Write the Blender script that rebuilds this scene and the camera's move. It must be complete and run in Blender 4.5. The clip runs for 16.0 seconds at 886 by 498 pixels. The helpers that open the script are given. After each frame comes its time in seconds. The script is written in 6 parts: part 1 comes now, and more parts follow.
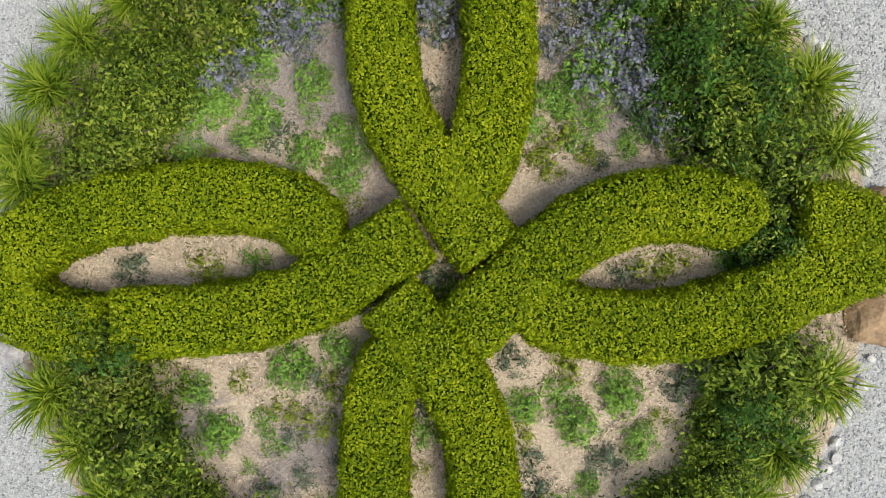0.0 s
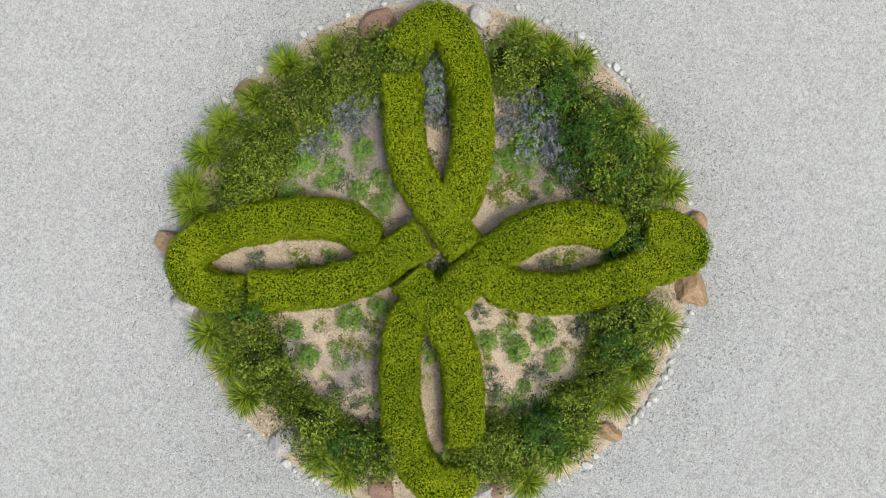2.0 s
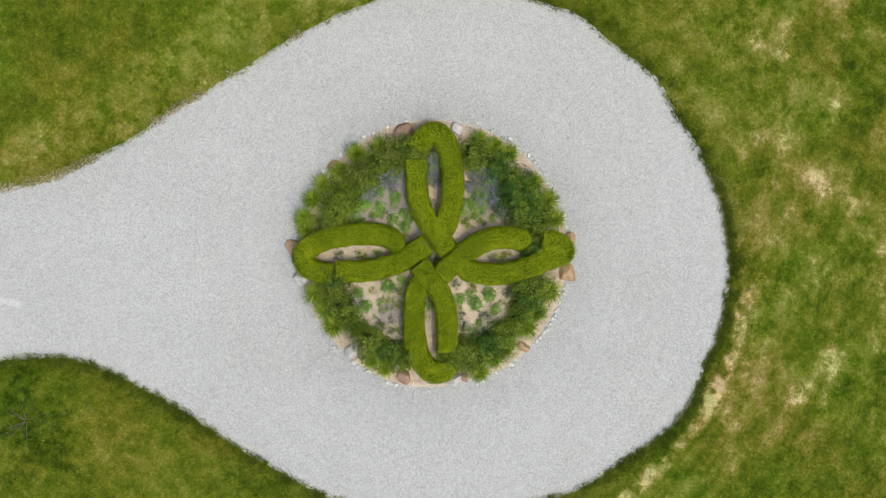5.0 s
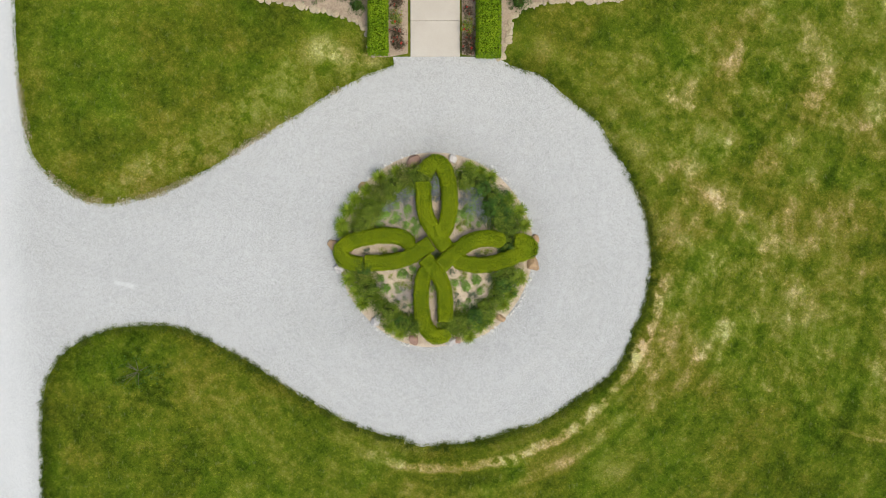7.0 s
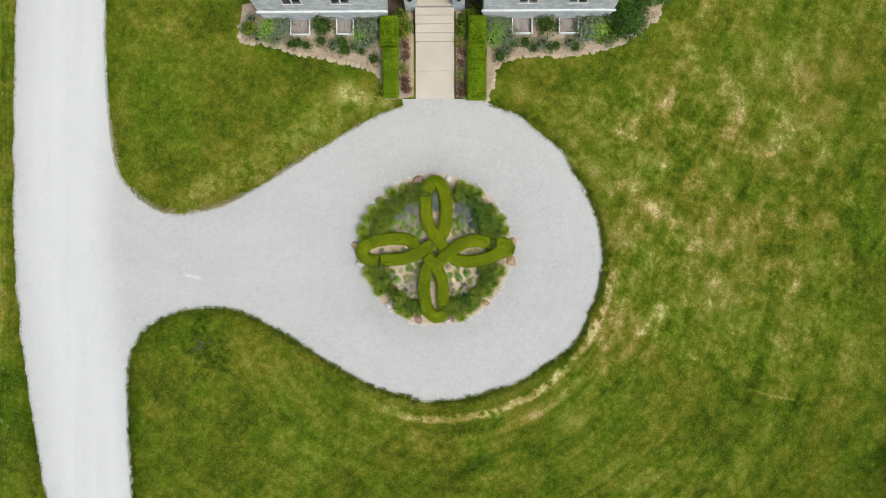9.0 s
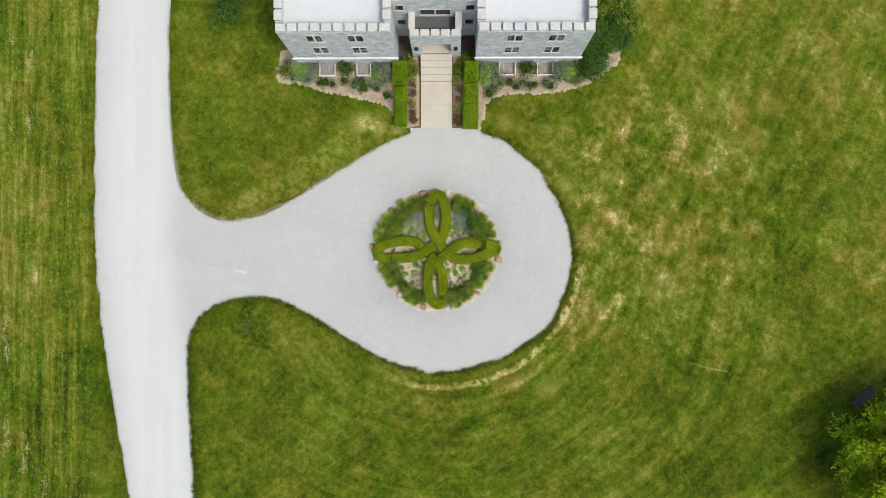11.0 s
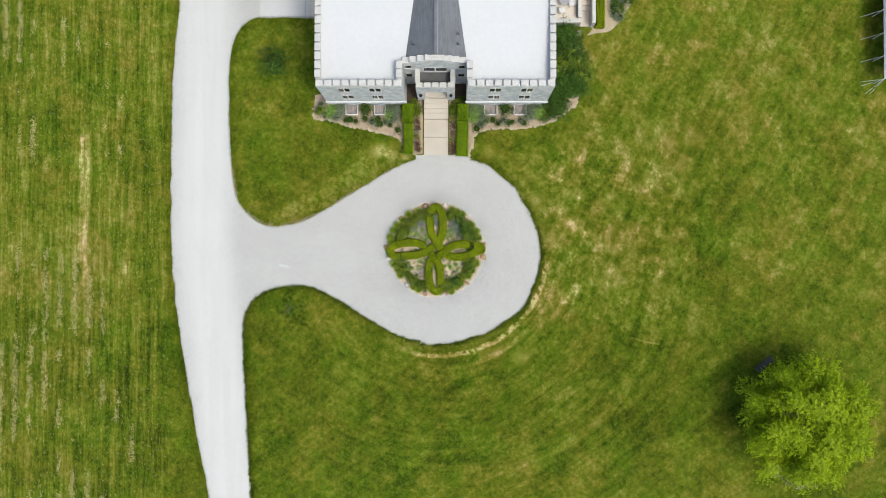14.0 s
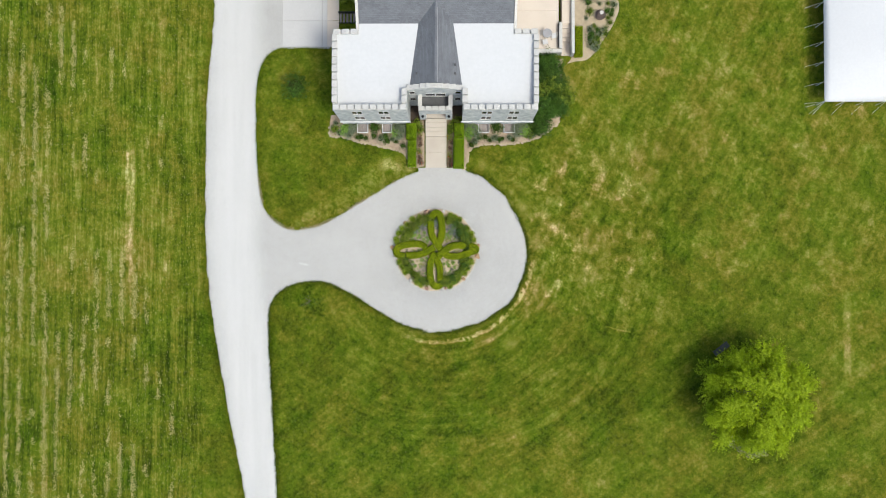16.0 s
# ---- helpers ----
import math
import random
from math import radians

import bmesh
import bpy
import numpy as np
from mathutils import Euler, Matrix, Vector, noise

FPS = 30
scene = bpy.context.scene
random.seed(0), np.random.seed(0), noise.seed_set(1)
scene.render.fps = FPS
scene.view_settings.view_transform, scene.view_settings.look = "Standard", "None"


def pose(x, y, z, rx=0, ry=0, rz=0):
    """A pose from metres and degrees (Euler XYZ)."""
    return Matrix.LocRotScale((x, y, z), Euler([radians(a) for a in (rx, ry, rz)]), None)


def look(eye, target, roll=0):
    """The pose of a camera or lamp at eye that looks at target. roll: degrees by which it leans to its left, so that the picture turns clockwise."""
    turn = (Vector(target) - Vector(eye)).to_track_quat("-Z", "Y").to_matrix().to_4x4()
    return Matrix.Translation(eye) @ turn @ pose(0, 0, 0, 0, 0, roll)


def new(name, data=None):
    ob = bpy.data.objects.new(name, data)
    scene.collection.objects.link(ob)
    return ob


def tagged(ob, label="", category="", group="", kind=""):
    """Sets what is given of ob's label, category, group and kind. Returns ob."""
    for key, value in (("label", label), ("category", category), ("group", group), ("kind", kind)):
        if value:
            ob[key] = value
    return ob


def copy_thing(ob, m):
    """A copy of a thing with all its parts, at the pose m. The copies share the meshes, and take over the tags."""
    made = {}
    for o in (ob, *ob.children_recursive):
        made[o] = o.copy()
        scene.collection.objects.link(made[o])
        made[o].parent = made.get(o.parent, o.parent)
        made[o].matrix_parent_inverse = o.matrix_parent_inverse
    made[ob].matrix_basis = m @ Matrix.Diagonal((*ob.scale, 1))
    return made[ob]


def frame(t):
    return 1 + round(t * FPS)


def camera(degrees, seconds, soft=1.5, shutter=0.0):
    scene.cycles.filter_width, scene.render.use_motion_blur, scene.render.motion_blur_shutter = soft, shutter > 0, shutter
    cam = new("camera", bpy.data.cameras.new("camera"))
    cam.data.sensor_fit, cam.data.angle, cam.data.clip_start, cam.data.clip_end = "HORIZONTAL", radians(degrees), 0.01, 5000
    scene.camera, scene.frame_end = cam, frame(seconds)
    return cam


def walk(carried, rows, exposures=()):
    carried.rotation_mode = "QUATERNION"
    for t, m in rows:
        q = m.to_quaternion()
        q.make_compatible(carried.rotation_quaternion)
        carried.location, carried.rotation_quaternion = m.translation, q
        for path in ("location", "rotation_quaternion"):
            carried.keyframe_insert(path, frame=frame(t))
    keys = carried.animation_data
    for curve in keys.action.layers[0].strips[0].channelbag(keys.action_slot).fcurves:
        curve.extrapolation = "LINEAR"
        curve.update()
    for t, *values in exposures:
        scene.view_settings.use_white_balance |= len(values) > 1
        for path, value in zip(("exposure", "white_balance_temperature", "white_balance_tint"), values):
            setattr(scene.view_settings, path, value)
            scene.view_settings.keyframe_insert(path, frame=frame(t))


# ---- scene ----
cam = camera(50.0, 16.0, soft=1.0)
# seconds, place in metres, turn in degrees; straight down and climbing
PATH = [
    (0, 0.120, 0.017, 8.037, 1.542, 0.772, -0.718),
    (0.5, 0.142, -0.023, 8.933, 1.541, 0.771, -0.697),
    (1, 0.155, -0.069, 10.132, 1.539, 0.771, -0.688),
    (1.5, 0.206, -0.100, 11.692, 1.538, 0.772, -0.687),
    (2, 0.242, -0.146, 13.574, 1.536, 0.773, -0.689),
    (2.5, 0.298, -0.190, 15.533, 1.535, 0.774, -0.648),
    (3, 0.358, -0.232, 17.552, 1.533, 0.775, -0.576),
    (3.5, 0.421, -0.274, 19.595, 1.533, 0.775, -0.478),
    (4, 0.478, -0.331, 21.762, 1.532, 0.775, -0.394),
    (4.2, 0.503, -0.327, 22.537, 1.532, 0.775, -0.364),
    (6.3, 0.653, -0.707, 31.873, 1.532, 0.761, -0.205),
    (6.5, 0.672, -0.723, 32.913, 1.532, 0.761, -0.185),
    (7, 0.712, -0.771, 35.346, 1.533, 0.759, -0.138),
    (7.5, 0.775, -0.842, 37.814, 1.534, 0.755, -0.111),
    (8, 0.830, -0.916, 40.264, 1.535, 0.750, -0.116),
    (8.5, 0.859, -0.977, 42.764, 1.537, 0.746, -0.138),
    (9, 0.921, -1.047, 45.383, 1.538, 0.741, -0.148),
    (9.2, 0.956, -1.057, 46.482, 1.538, 0.740, -0.150),
    (11.3, 1.000, -1.397, 57.589, 1.570, 0.658, -0.078),
    (11.5, 1.032, -1.433, 58.606, 1.570, 0.657, -0.065),
    (12, 1.090, -1.522, 61.356, 1.571, 0.653, -0.032),
    (12.5, 1.154, -1.585, 64.180, 1.573, 0.649, 0.002),
    (13, 1.220, -1.650, 67.043, 1.574, 0.645, 0.046),
    (13.5, 1.277, -1.736, 69.861, 1.575, 0.642, 0.089),
    (14, 1.330, -1.800, 72.493, 1.575, 0.639, 0.115),
    (14.5, 1.397, -1.859, 75.329, 1.576, 0.636, 0.122),
    (15, 1.454, -1.914, 78.039, 1.576, 0.635, 0.116),
    (15.5, 1.489, -2.008, 80.727, 1.576, 0.634, 0.089),
    (16, 1.510, -2.066, 83.340, 1.577, 0.634, 0.046),
]
walk(cam, [(t, pose(x, y, z, rx, ry, rz)) for t, x, y, z, rx, ry, rz in PATH], exposures=[(0.0, 0.54, 6500.0, 4.0), (3.0, 0.47, 6500.0, 4.0), (9.0, 0.56, 6500.0, 4.0), (11.5, 0.58, 6500.0, 4.0), (12.5, 0.54, 6500.0, 4.0), (13.5, 0.59, 6500.0, 4.0), (16.0, 0.64, 6500.0, 4.0)])

# ---- light ----
SUN_AZ, SUN_EL = radians(130.0), radians(65.0)
world = bpy.data.worlds.new("sky")
world.use_nodes = True
scene.world = world
wn = world.node_tree.nodes
sky = wn.new("ShaderNodeTexSky")
sky.sky_type, sky.sun_disc = "NISHITA", False
sky.sun_elevation, sky.sun_rotation = SUN_EL, SUN_AZ
sky.air_density, sky.dust_density, sky.ozone_density = 1.0, 4.0, 1.0
wn["Background"].inputs["Strength"].default_value = 0.15
world.node_tree.links.new(sky.outputs["Color"], wn["Background"].inputs["Color"])
sun_data = bpy.data.lights.new("sun", "SUN")
sun_data.energy, sun_data.angle, sun_data.color = 1.5, radians(14.0), (1.0, 0.95, 0.88)
sun = new("sun", sun_data)
sun_way = Vector((math.sin(SUN_AZ) * math.cos(SUN_EL), math.cos(SUN_AZ) * math.cos(SUN_EL), math.sin(SUN_EL)))
sun.matrix_world = look(sun_way * 200, (0, 0, 0))

from mathutils.geometry import delaunay_2d_cdt

# ---- materials ----
def nodes_of(name):
    m = bpy.data.materials.new(name)
    m.use_nodes = True
    nt = m.node_tree
    return m, nt, nt.nodes["Principled BSDF"]


def ramp(nt, fac, stops):
    r = nt.nodes.new("ShaderNodeValToRGB")
    e = r.color_ramp.elements
    while len(e) < len(stops):
        e.new(0.5)
    for k, (p, c) in enumerate(stops):
        e[k].position, e[k].color = p, (*c, 1)
    nt.links.new(fac, r.inputs["Fac"])
    return r.outputs["Color"]


def noise_tex(nt, scale, detail=4.0, stretch=(1, 1, 1), tip=(0.0, 0.0, 0.0), rough=0.6, shift=0.0):
    geo = nt.nodes.new("ShaderNodeNewGeometry")
    mp = nt.nodes.new("ShaderNodeMapping")
    mp.inputs["Scale"].default_value = stretch
    mp.inputs["Rotation"].default_value = tip
    mp.inputs["Location"].default_value = (shift, shift * 0.7, 0)
    n = nt.nodes.new("ShaderNodeTexNoise")
    n.inputs["Scale"].default_value, n.inputs["Detail"].default_value, n.inputs["Roughness"].default_value = scale, detail, rough
    nt.links.new(geo.outputs["Position"], mp.inputs["Vector"])
    nt.links.new(mp.outputs["Vector"], n.inputs["Vector"])
    return n.outputs["Fac"]


def mix(nt, fac, a, b, how="MIX"):
    m = nt.nodes.new("ShaderNodeMix")
    m.data_type, m.blend_type = "RGBA", how
    for socket, v in ((m.inputs[0], fac), (m.inputs[6], a), (m.inputs[7], b)):
        if isinstance(v, bpy.types.NodeSocket):
            nt.links.new(v, socket)
        elif isinstance(v, tuple):
            socket.default_value = (*v, 1)
        else:
            socket.default_value = v
    return m.outputs[2]


def calc(nt, op, a, b=0.0, c=None):
    m = nt.nodes.new("ShaderNodeMath")
    m.operation = op
    for socket, v in zip(m.inputs, (a, b, c)):
        if isinstance(v, bpy.types.NodeSocket):
            nt.links.new(v, socket)
        elif v is not None:
            socket.default_value = v
    return m.outputs[0]


def band(nt, v, lo, hi, soft):
    """1 between lo and hi, falling to 0 over soft on either side."""
    m = nt.nodes.new("ShaderNodeMapRange")
    m.interpolation_type = "SMOOTHSTEP"
    n = nt.nodes.new("ShaderNodeMapRange")
    n.interpolation_type = "SMOOTHSTEP"
    for k, (a, b) in ((m, (lo - soft, lo)), (n, (hi + soft, hi))):
        nt.links.new(v, k.inputs[0])
        k.inputs[1].default_value, k.inputs[2].default_value = min(a, b), max(a, b)
        k.inputs[3].default_value, k.inputs[4].default_value = (0, 1) if a < b else (1, 0)
    return calc(nt, "MULTIPLY", m.outputs[0], n.outputs[0])


def position(nt):
    geo = nt.nodes.new("ShaderNodeNewGeometry")
    sep = nt.nodes.new("ShaderNodeSeparateXYZ")
    nt.links.new(geo.outputs["Position"], sep.inputs[0])
    return sep.outputs


def bump(nt, bsdf, height, strength, distance):
    b = nt.nodes.new("ShaderNodeBump")
    b.inputs["Strength"].default_value, b.inputs["Distance"].default_value = strength, distance
    nt.links.new(height, b.inputs["Height"])
    nt.links.new(b.outputs["Normal"], bsdf.inputs["Normal"])


def surface(name, dark, light, scale, rough=0.8, fine=8.0, relief=0.4, depth=0.01, metal=0.0, spec=0.4, stretch=(1, 1, 1), wear=1.0):
    """A worn surface: two tones at a large scale, and grain at a fine one."""
    m, nt, b = nodes_of(name)
    big = noise_tex(nt, scale, 3, stretch)
    grain = noise_tex(nt, scale * fine, 5, stretch)
    col = ramp(nt, big, [(0.3, dark), (0.7, light)])
    col = mix(nt, 0.5, col, ramp(nt, grain, [(0.3, tuple(v * (1 - 0.3 * wear) for v in dark)), (0.7, tuple(min(1, v * (1 + 0.15 * wear)) for v in light))]))
    nt.links.new(col, b.inputs["Base Color"])
    b.inputs["Roughness"].default_value, b.inputs["Metallic"].default_value = rough, metal
    b.inputs["Specular IOR Level"].default_value = spec
    bump(nt, b, grain, relief, depth)
    return m


def foliage(name, tones, shine=0.45, glow=0.25, patch=1.2):
    """Leaves: every leaf takes its own tone, and whole patches lean lighter or darker."""
    m, nt, b = nodes_of(name)
    geo = nt.nodes.new("ShaderNodeNewGeometry")
    wide = noise_tex(nt, patch, 2)
    fac = calc(nt, "MULTIPLY_ADD", calc(nt, "SUBTRACT", wide, 0.5), 0.9, geo.outputs["Random Per Island"])
    n = len(tones)
    col = ramp(nt, fac, [(k / (n - 1), c) for k, c in enumerate(tones)])
    nt.links.new(col, b.inputs["Base Color"])
    b.inputs["Roughness"].default_value = shine
    b.inputs["Specular IOR Level"].default_value = 0.12
    tr = nt.nodes.new("ShaderNodeBsdfTranslucent")
    nt.links.new(col, tr.inputs["Color"])
    mx = nt.nodes.new("ShaderNodeMixShader")
    mx.inputs[0].default_value = glow
    nt.links.new(b.outputs[0], mx.inputs[1])
    nt.links.new(tr.outputs[0], mx.inputs[2])
    nt.links.new(mx.outputs[0], nt.nodes["Material Output"].inputs["Surface"])
    return m


def streak_tex(nt, u, v, along, across, shift, detail=4.0):
    """Noise drawn out along u, fine across v."""
    comb = nt.nodes.new("ShaderNodeCombineXYZ")
    nt.links.new(calc(nt, "MULTIPLY", u, along), comb.inputs[0])
    nt.links.new(calc(nt, "MULTIPLY_ADD", v, across, shift), comb.inputs[1])
    comb.inputs[2].default_value = shift * 0.37
    n = nt.nodes.new("ShaderNodeTexNoise")
    n.inputs["Scale"].default_value, n.inputs["Detail"].default_value, n.inputs["Roughness"].default_value = 1.0, detail, 0.6
    nt.links.new(comb.outputs[0], n.inputs["Vector"])
    return calc(nt, "SUBTRACT", n.outputs["Fac"], 0.5)


def turned(nt, x, y, degrees):
    """Coordinates along and across a direction on the ground."""
    c, s_ = math.cos(radians(degrees)), math.sin(radians(degrees))
    return calc(nt, "MULTIPLY_ADD", x, c, calc(nt, "MULTIPLY", y, s_)), calc(nt, "MULTIPLY_ADD", x, -s_, calc(nt, "MULTIPLY", y, c))


# bald and dry spots of the lawn: place, radius, how dry
BALD = [(4.04, 7.63, 0.4, 0.36), (10.2, 4.8, 0.5, 0.22), (7.6, 3.9, 0.35, 0.25), (8.1, 2.8, 0.4, 0.28), (8.65, 1.05, 0.45, 0.3), (10.4, 2.0, 0.45, 0.25), (13.5, 4.1, 0.7, 0.25), (16.2, 5.2, 0.6, 0.22), (14.7, 1.1, 0.8, 0.25), (13.7, 0.15, 0.4, 0.28), (17.3, 8.4, 0.5, 0.22), (19.6, 8.7, 0.6, 0.22), (18.8, 6.6, 0.5, 0.2), (13.3, -2.2, 0.7, 0.2), (6.3, -8.1, 0.5, 0.24), (4.7, -7.7, 0.4, 0.22)]
BALD_NEAR_HOUSE = [(-4.3, 7.75, 0.5, 0.34), (-3.4, 7.3, 0.35, 0.36), (-2.35, 7.3, 0.3, 0.4), (-9.25, 10.45, 0.3, 0.4)]
LUSH = [(11.9, 6.0, 1.1, -0.14), (11.6, 4.3, 1.0, -0.12), (9.0, 6.0, 0.7, -0.1), (-11.1, -4.3, 0.7, -0.2), (-10.7, -5.3, 0.6, -0.16), (-9.5, 13.8, 0.9, -0.12), (27.0, -12.0, 6.0, -0.05)]


def lawn_material(name, blades=False):
    """The lawn: soil and thatch, or with blades its grass, which takes the same patches."""
    m, nt, b = nodes_of(name)
    x, y, z = position(nt)
    px = calc(nt, "SUBTRACT", x, 0.35)
    py = calc(nt, "SUBTRACT", y, 0.2)
    r = calc(nt, "SQRT", calc(nt, "ADD", calc(nt, "MULTIPLY", px, px), calc(nt, "MULTIPLY", py, py)))
    skew = (0.62, 0.48, 0.9)
    blade = noise_tex(nt, 13.0, 4, tip=skew, rough=0.65)
    tuft = noise_tex(nt, 3.4, 4, tip=skew, rough=0.6, shift=2.0)
    clump = noise_tex(nt, 1.15, 4, tip=skew, rough=0.6, shift=7.0)
    broad = noise_tex(nt, 0.4, 4, tip=skew, rough=0.6, shift=4.0)
    wide = noise_tex(nt, 0.085, 3, tip=skew, rough=0.55)
    west = band(nt, x, -200, -21.5, 2.0)
    # how dry the grass is, from lush to straw
    dry = calc(nt, "MULTIPLY_ADD", blade, 0.50, -0.545)
    for layer, share in ((tuft, 0.55), (clump, 0.5), (broad, 0.50)):
        dry = calc(nt, "MULTIPLY_ADD", layer, share, dry)
    dry = calc(nt, "MULTIPLY_ADD", calc(nt, "SUBTRACT", wide, 0.5), 0.40, dry)
    # the worn quarter east of the turning circle
    zone = calc(nt, "MULTIPLY", band(nt, x, 8.0, 16.0, 5.0), band(nt, y, -3.0, 6.0, 5.0))
    dry = calc(nt, "MULTIPLY_ADD", zone, calc(nt, "MULTIPLY_ADD", clump, 0.55, -0.20), dry)
    # tufts gone to straw, thickest on the worn quarter
    straw = band(nt, noise_tex(nt, 0.85, 6, (1.0, 0.8, 1.0), tip=skew, rough=0.68, shift=31.0), 0.66, 2, 0.17)
    open_east = calc(nt, "MULTIPLY", band(nt, x, 9.0, 300, 5.0), band(nt, y, -4.0, 300, 6.0))
    dry = calc(nt, "MULTIPLY_ADD", straw, calc(nt, "MULTIPLY_ADD", zone, 0.07, calc(nt, "MULTIPLY_ADD", open_east, 0.11, 0.06)), dry)
    # mower lines: slanting to the north-east, round the circle to the south-east, slanting again farther south
    u, v = turned(nt, x, y, 63.0)
    part_ne = calc(nt, "MULTIPLY", band(nt, x, 10.0, 300.0, 4.0), band(nt, y, 0.0, 300.0, 5.0))
    dry = calc(nt, "MULTIPLY_ADD", streak_tex(nt, u, v, 0.22, 1.5, 3.0), calc(nt, "MULTIPLY", part_ne, 0.50), dry)
    ang = calc(nt, "ARCTAN2", py, px)
    part_se = calc(nt, "MULTIPLY", band(nt, r, 8.0, 19.0, 3.0), calc(nt, "MULTIPLY", band(nt, y, -300.0, 1.0, 3.0), band(nt, x, -6.0, 300.0, 5.0)))
    dry = calc(nt, "MULTIPLY_ADD", streak_tex(nt, calc(nt, "MULTIPLY", ang, 10.0), r, 0.25, 1.9, 11.0), calc(nt, "MULTIPLY", part_se, 0.50), dry)
    u, v = turned(nt, x, y, 36.0)
    part_s = calc(nt, "MULTIPLY", band(nt, x, -12.0, 300.0, 4.0), band(nt, y, -300.0, -9.0, 4.0))
    dry = calc(nt, "MULTIPLY_ADD", streak_tex(nt, u, v, 0.16, 1.3, 23.0), calc(nt, "MULTIPLY", part_s, 0.48), dry)
    # mown rows, plainest on the field west of the road
    rows = calc(nt, "ADD", streak_tex(nt, y, x, 0.12, 1.9, 31.0), calc(nt, "MULTIPLY", streak_tex(nt, y, x, 0.5, 5.0, 37.0), 0.8))
    dry = calc(nt, "MULTIPLY_ADD", rows, calc(nt, "MULTIPLY_ADD", west, 0.72, 0.05), dry)
    dry = calc(nt, "MULTIPLY_ADD", west, 0.01, dry)
    strip = calc(nt, "MULTIPLY", band(nt, calc(nt, "ADD", x, calc(nt, "MULTIPLY", clump, 0.8)), -26.75, -26.5, 0.5), band(nt, y, -2.0, 7.0, 5.0))
    dry = calc(nt, "MULTIPLY_ADD", strip, 0.27, dry)
    worn = calc(nt, "MULTIPLY", band(nt, calc(nt, "ADD", x, calc(nt, "MULTIPLY", clump, 0.6)), 36.0, 36.3, 0.4), band(nt, y, -10.0, -5.0, 2.5))
    dry = calc(nt, "MULTIPLY_ADD", worn, 0.18, dry)
    # rubbed arc outside the turning circle, broken into scuffs, and thin turf along the northern bay
    wavy = calc(nt, "MULTIPLY_ADD", clump, 0.7, r)
    scuff = calc(nt, "MULTIPLY_ADD", band(nt, noise_tex(nt, 1.9, 3, tip=skew, shift=51.0), 0.5, 2, 0.12), 0.8, 0.2)
    rub = calc(nt, "MULTIPLY", band(nt, wavy, 8.42, 8.58, 0.2), calc(nt, "MULTIPLY", band(nt, y, -30, -2.0, 2.0), band(nt, x, -1.0, 60, 2.5)))
    dry = calc(nt, "MULTIPLY_ADD", calc(nt, "MULTIPLY", rub, scuff), 0.36, dry)
    rub = calc(nt, "MULTIPLY", band(nt, wavy, 9.35, 9.5, 0.2), calc(nt, "MULTIPLY", band(nt, y, -30, 0.5, 3.0), band(nt, x, 2.0, 60, 3.0)))
    dry = calc(nt, "MULTIPLY_ADD", calc(nt, "MULTIPLY", rub, scuff), 0.14, dry)
    # paler turf on the eastern rise
    ex, ey = calc(nt, "SUBTRACT", x, 21.0), calc(nt, "SUBTRACT", y, 13.0)
    far = calc(nt, "SQRT", calc(nt, "ADD", calc(nt, "MULTIPLY", ex, ex), calc(nt, "MULTIPLY", ey, ey)))
    dry = calc(nt, "MULTIPLY_ADD", band(nt, far, -5, 4.0, 8.0), 0.06, dry)
    slope = calc(nt, "MULTIPLY_ADD", x, 0.55, calc(nt, "MULTIPLY", y, -0.83))
    bay = calc(nt, "MULTIPLY", band(nt, slope, -8.8, -7.2, 0.8), calc(nt, "MULTIPLY", band(nt, y, 2.0, 8.0, 1.0), band(nt, x, -13.0, -2.0, 1.5)))
    dry = calc(nt, "MULTIPLY_ADD", calc(nt, "MULTIPLY", bay, scuff), 0.2, dry)
    for cx, cy, rad, much in BALD + BALD_NEAR_HOUSE + LUSH:
        dx, dy = calc(nt, "SUBTRACT", x, cx), calc(nt, "SUBTRACT", y, cy)
        d = calc(nt, "SQRT", calc(nt, "ADD", calc(nt, "MULTIPLY", dx, dx), calc(nt, "MULTIPLY", dy, dy)))
        d = calc(nt, "MULTIPLY_ADD", tuft, 1.6, calc(nt, "MULTIPLY_ADD", clump, 1.4, d))
        dry = calc(nt, "MULTIPLY_ADD", band(nt, d, -5, rad * 0.5 + 1.5, rad * 1.3), much * 0.62, dry)
    # a pale scratch of tyre-dragged straw
    u, v = turned(nt, calc(nt, "SUBTRACT", x, 15.0), calc(nt, "ADD", y, 6.55), -20.0)
    bent = calc(nt, "MULTIPLY_ADD", calc(nt, "MULTIPLY", u, u), -0.06, calc(nt, "MULTIPLY_ADD", tuft, 0.12, v))
    dry = calc(nt, "MULTIPLY_ADD", calc(nt, "MULTIPLY", band(nt, u, 0.0, 1.9, 0.3), band(nt, bent, 0.02, 0.08, 0.08)), 0.2, dry)
    tones = [(0.14, (0.016, 0.029, 0.002)), (0.34, (0.0405, 0.064, 0.004)), (0.5, (0.076, 0.099, 0.007)), (0.64, (0.121, 0.129, 0.015)), (0.78, (0.182, 0.170, 0.04)), (0.9, (0.29, 0.245, 0.09)), (1.0, (0.42, 0.36, 0.175))]
    col = ramp(nt, dry, tones)
    # fresher, greener growth in places, browner thatch in others
    fresh = calc(nt, "MULTIPLY", band(nt, noise_tex(nt, 0.3, 4, tip=skew, rough=0.6, shift=17.0), 0.56, 2, 0.16), 0.42)
    col = mix(nt, fresh, col, mix(nt, 1.0, col, (0.76, 1.1, 0.75), "MULTIPLY"))
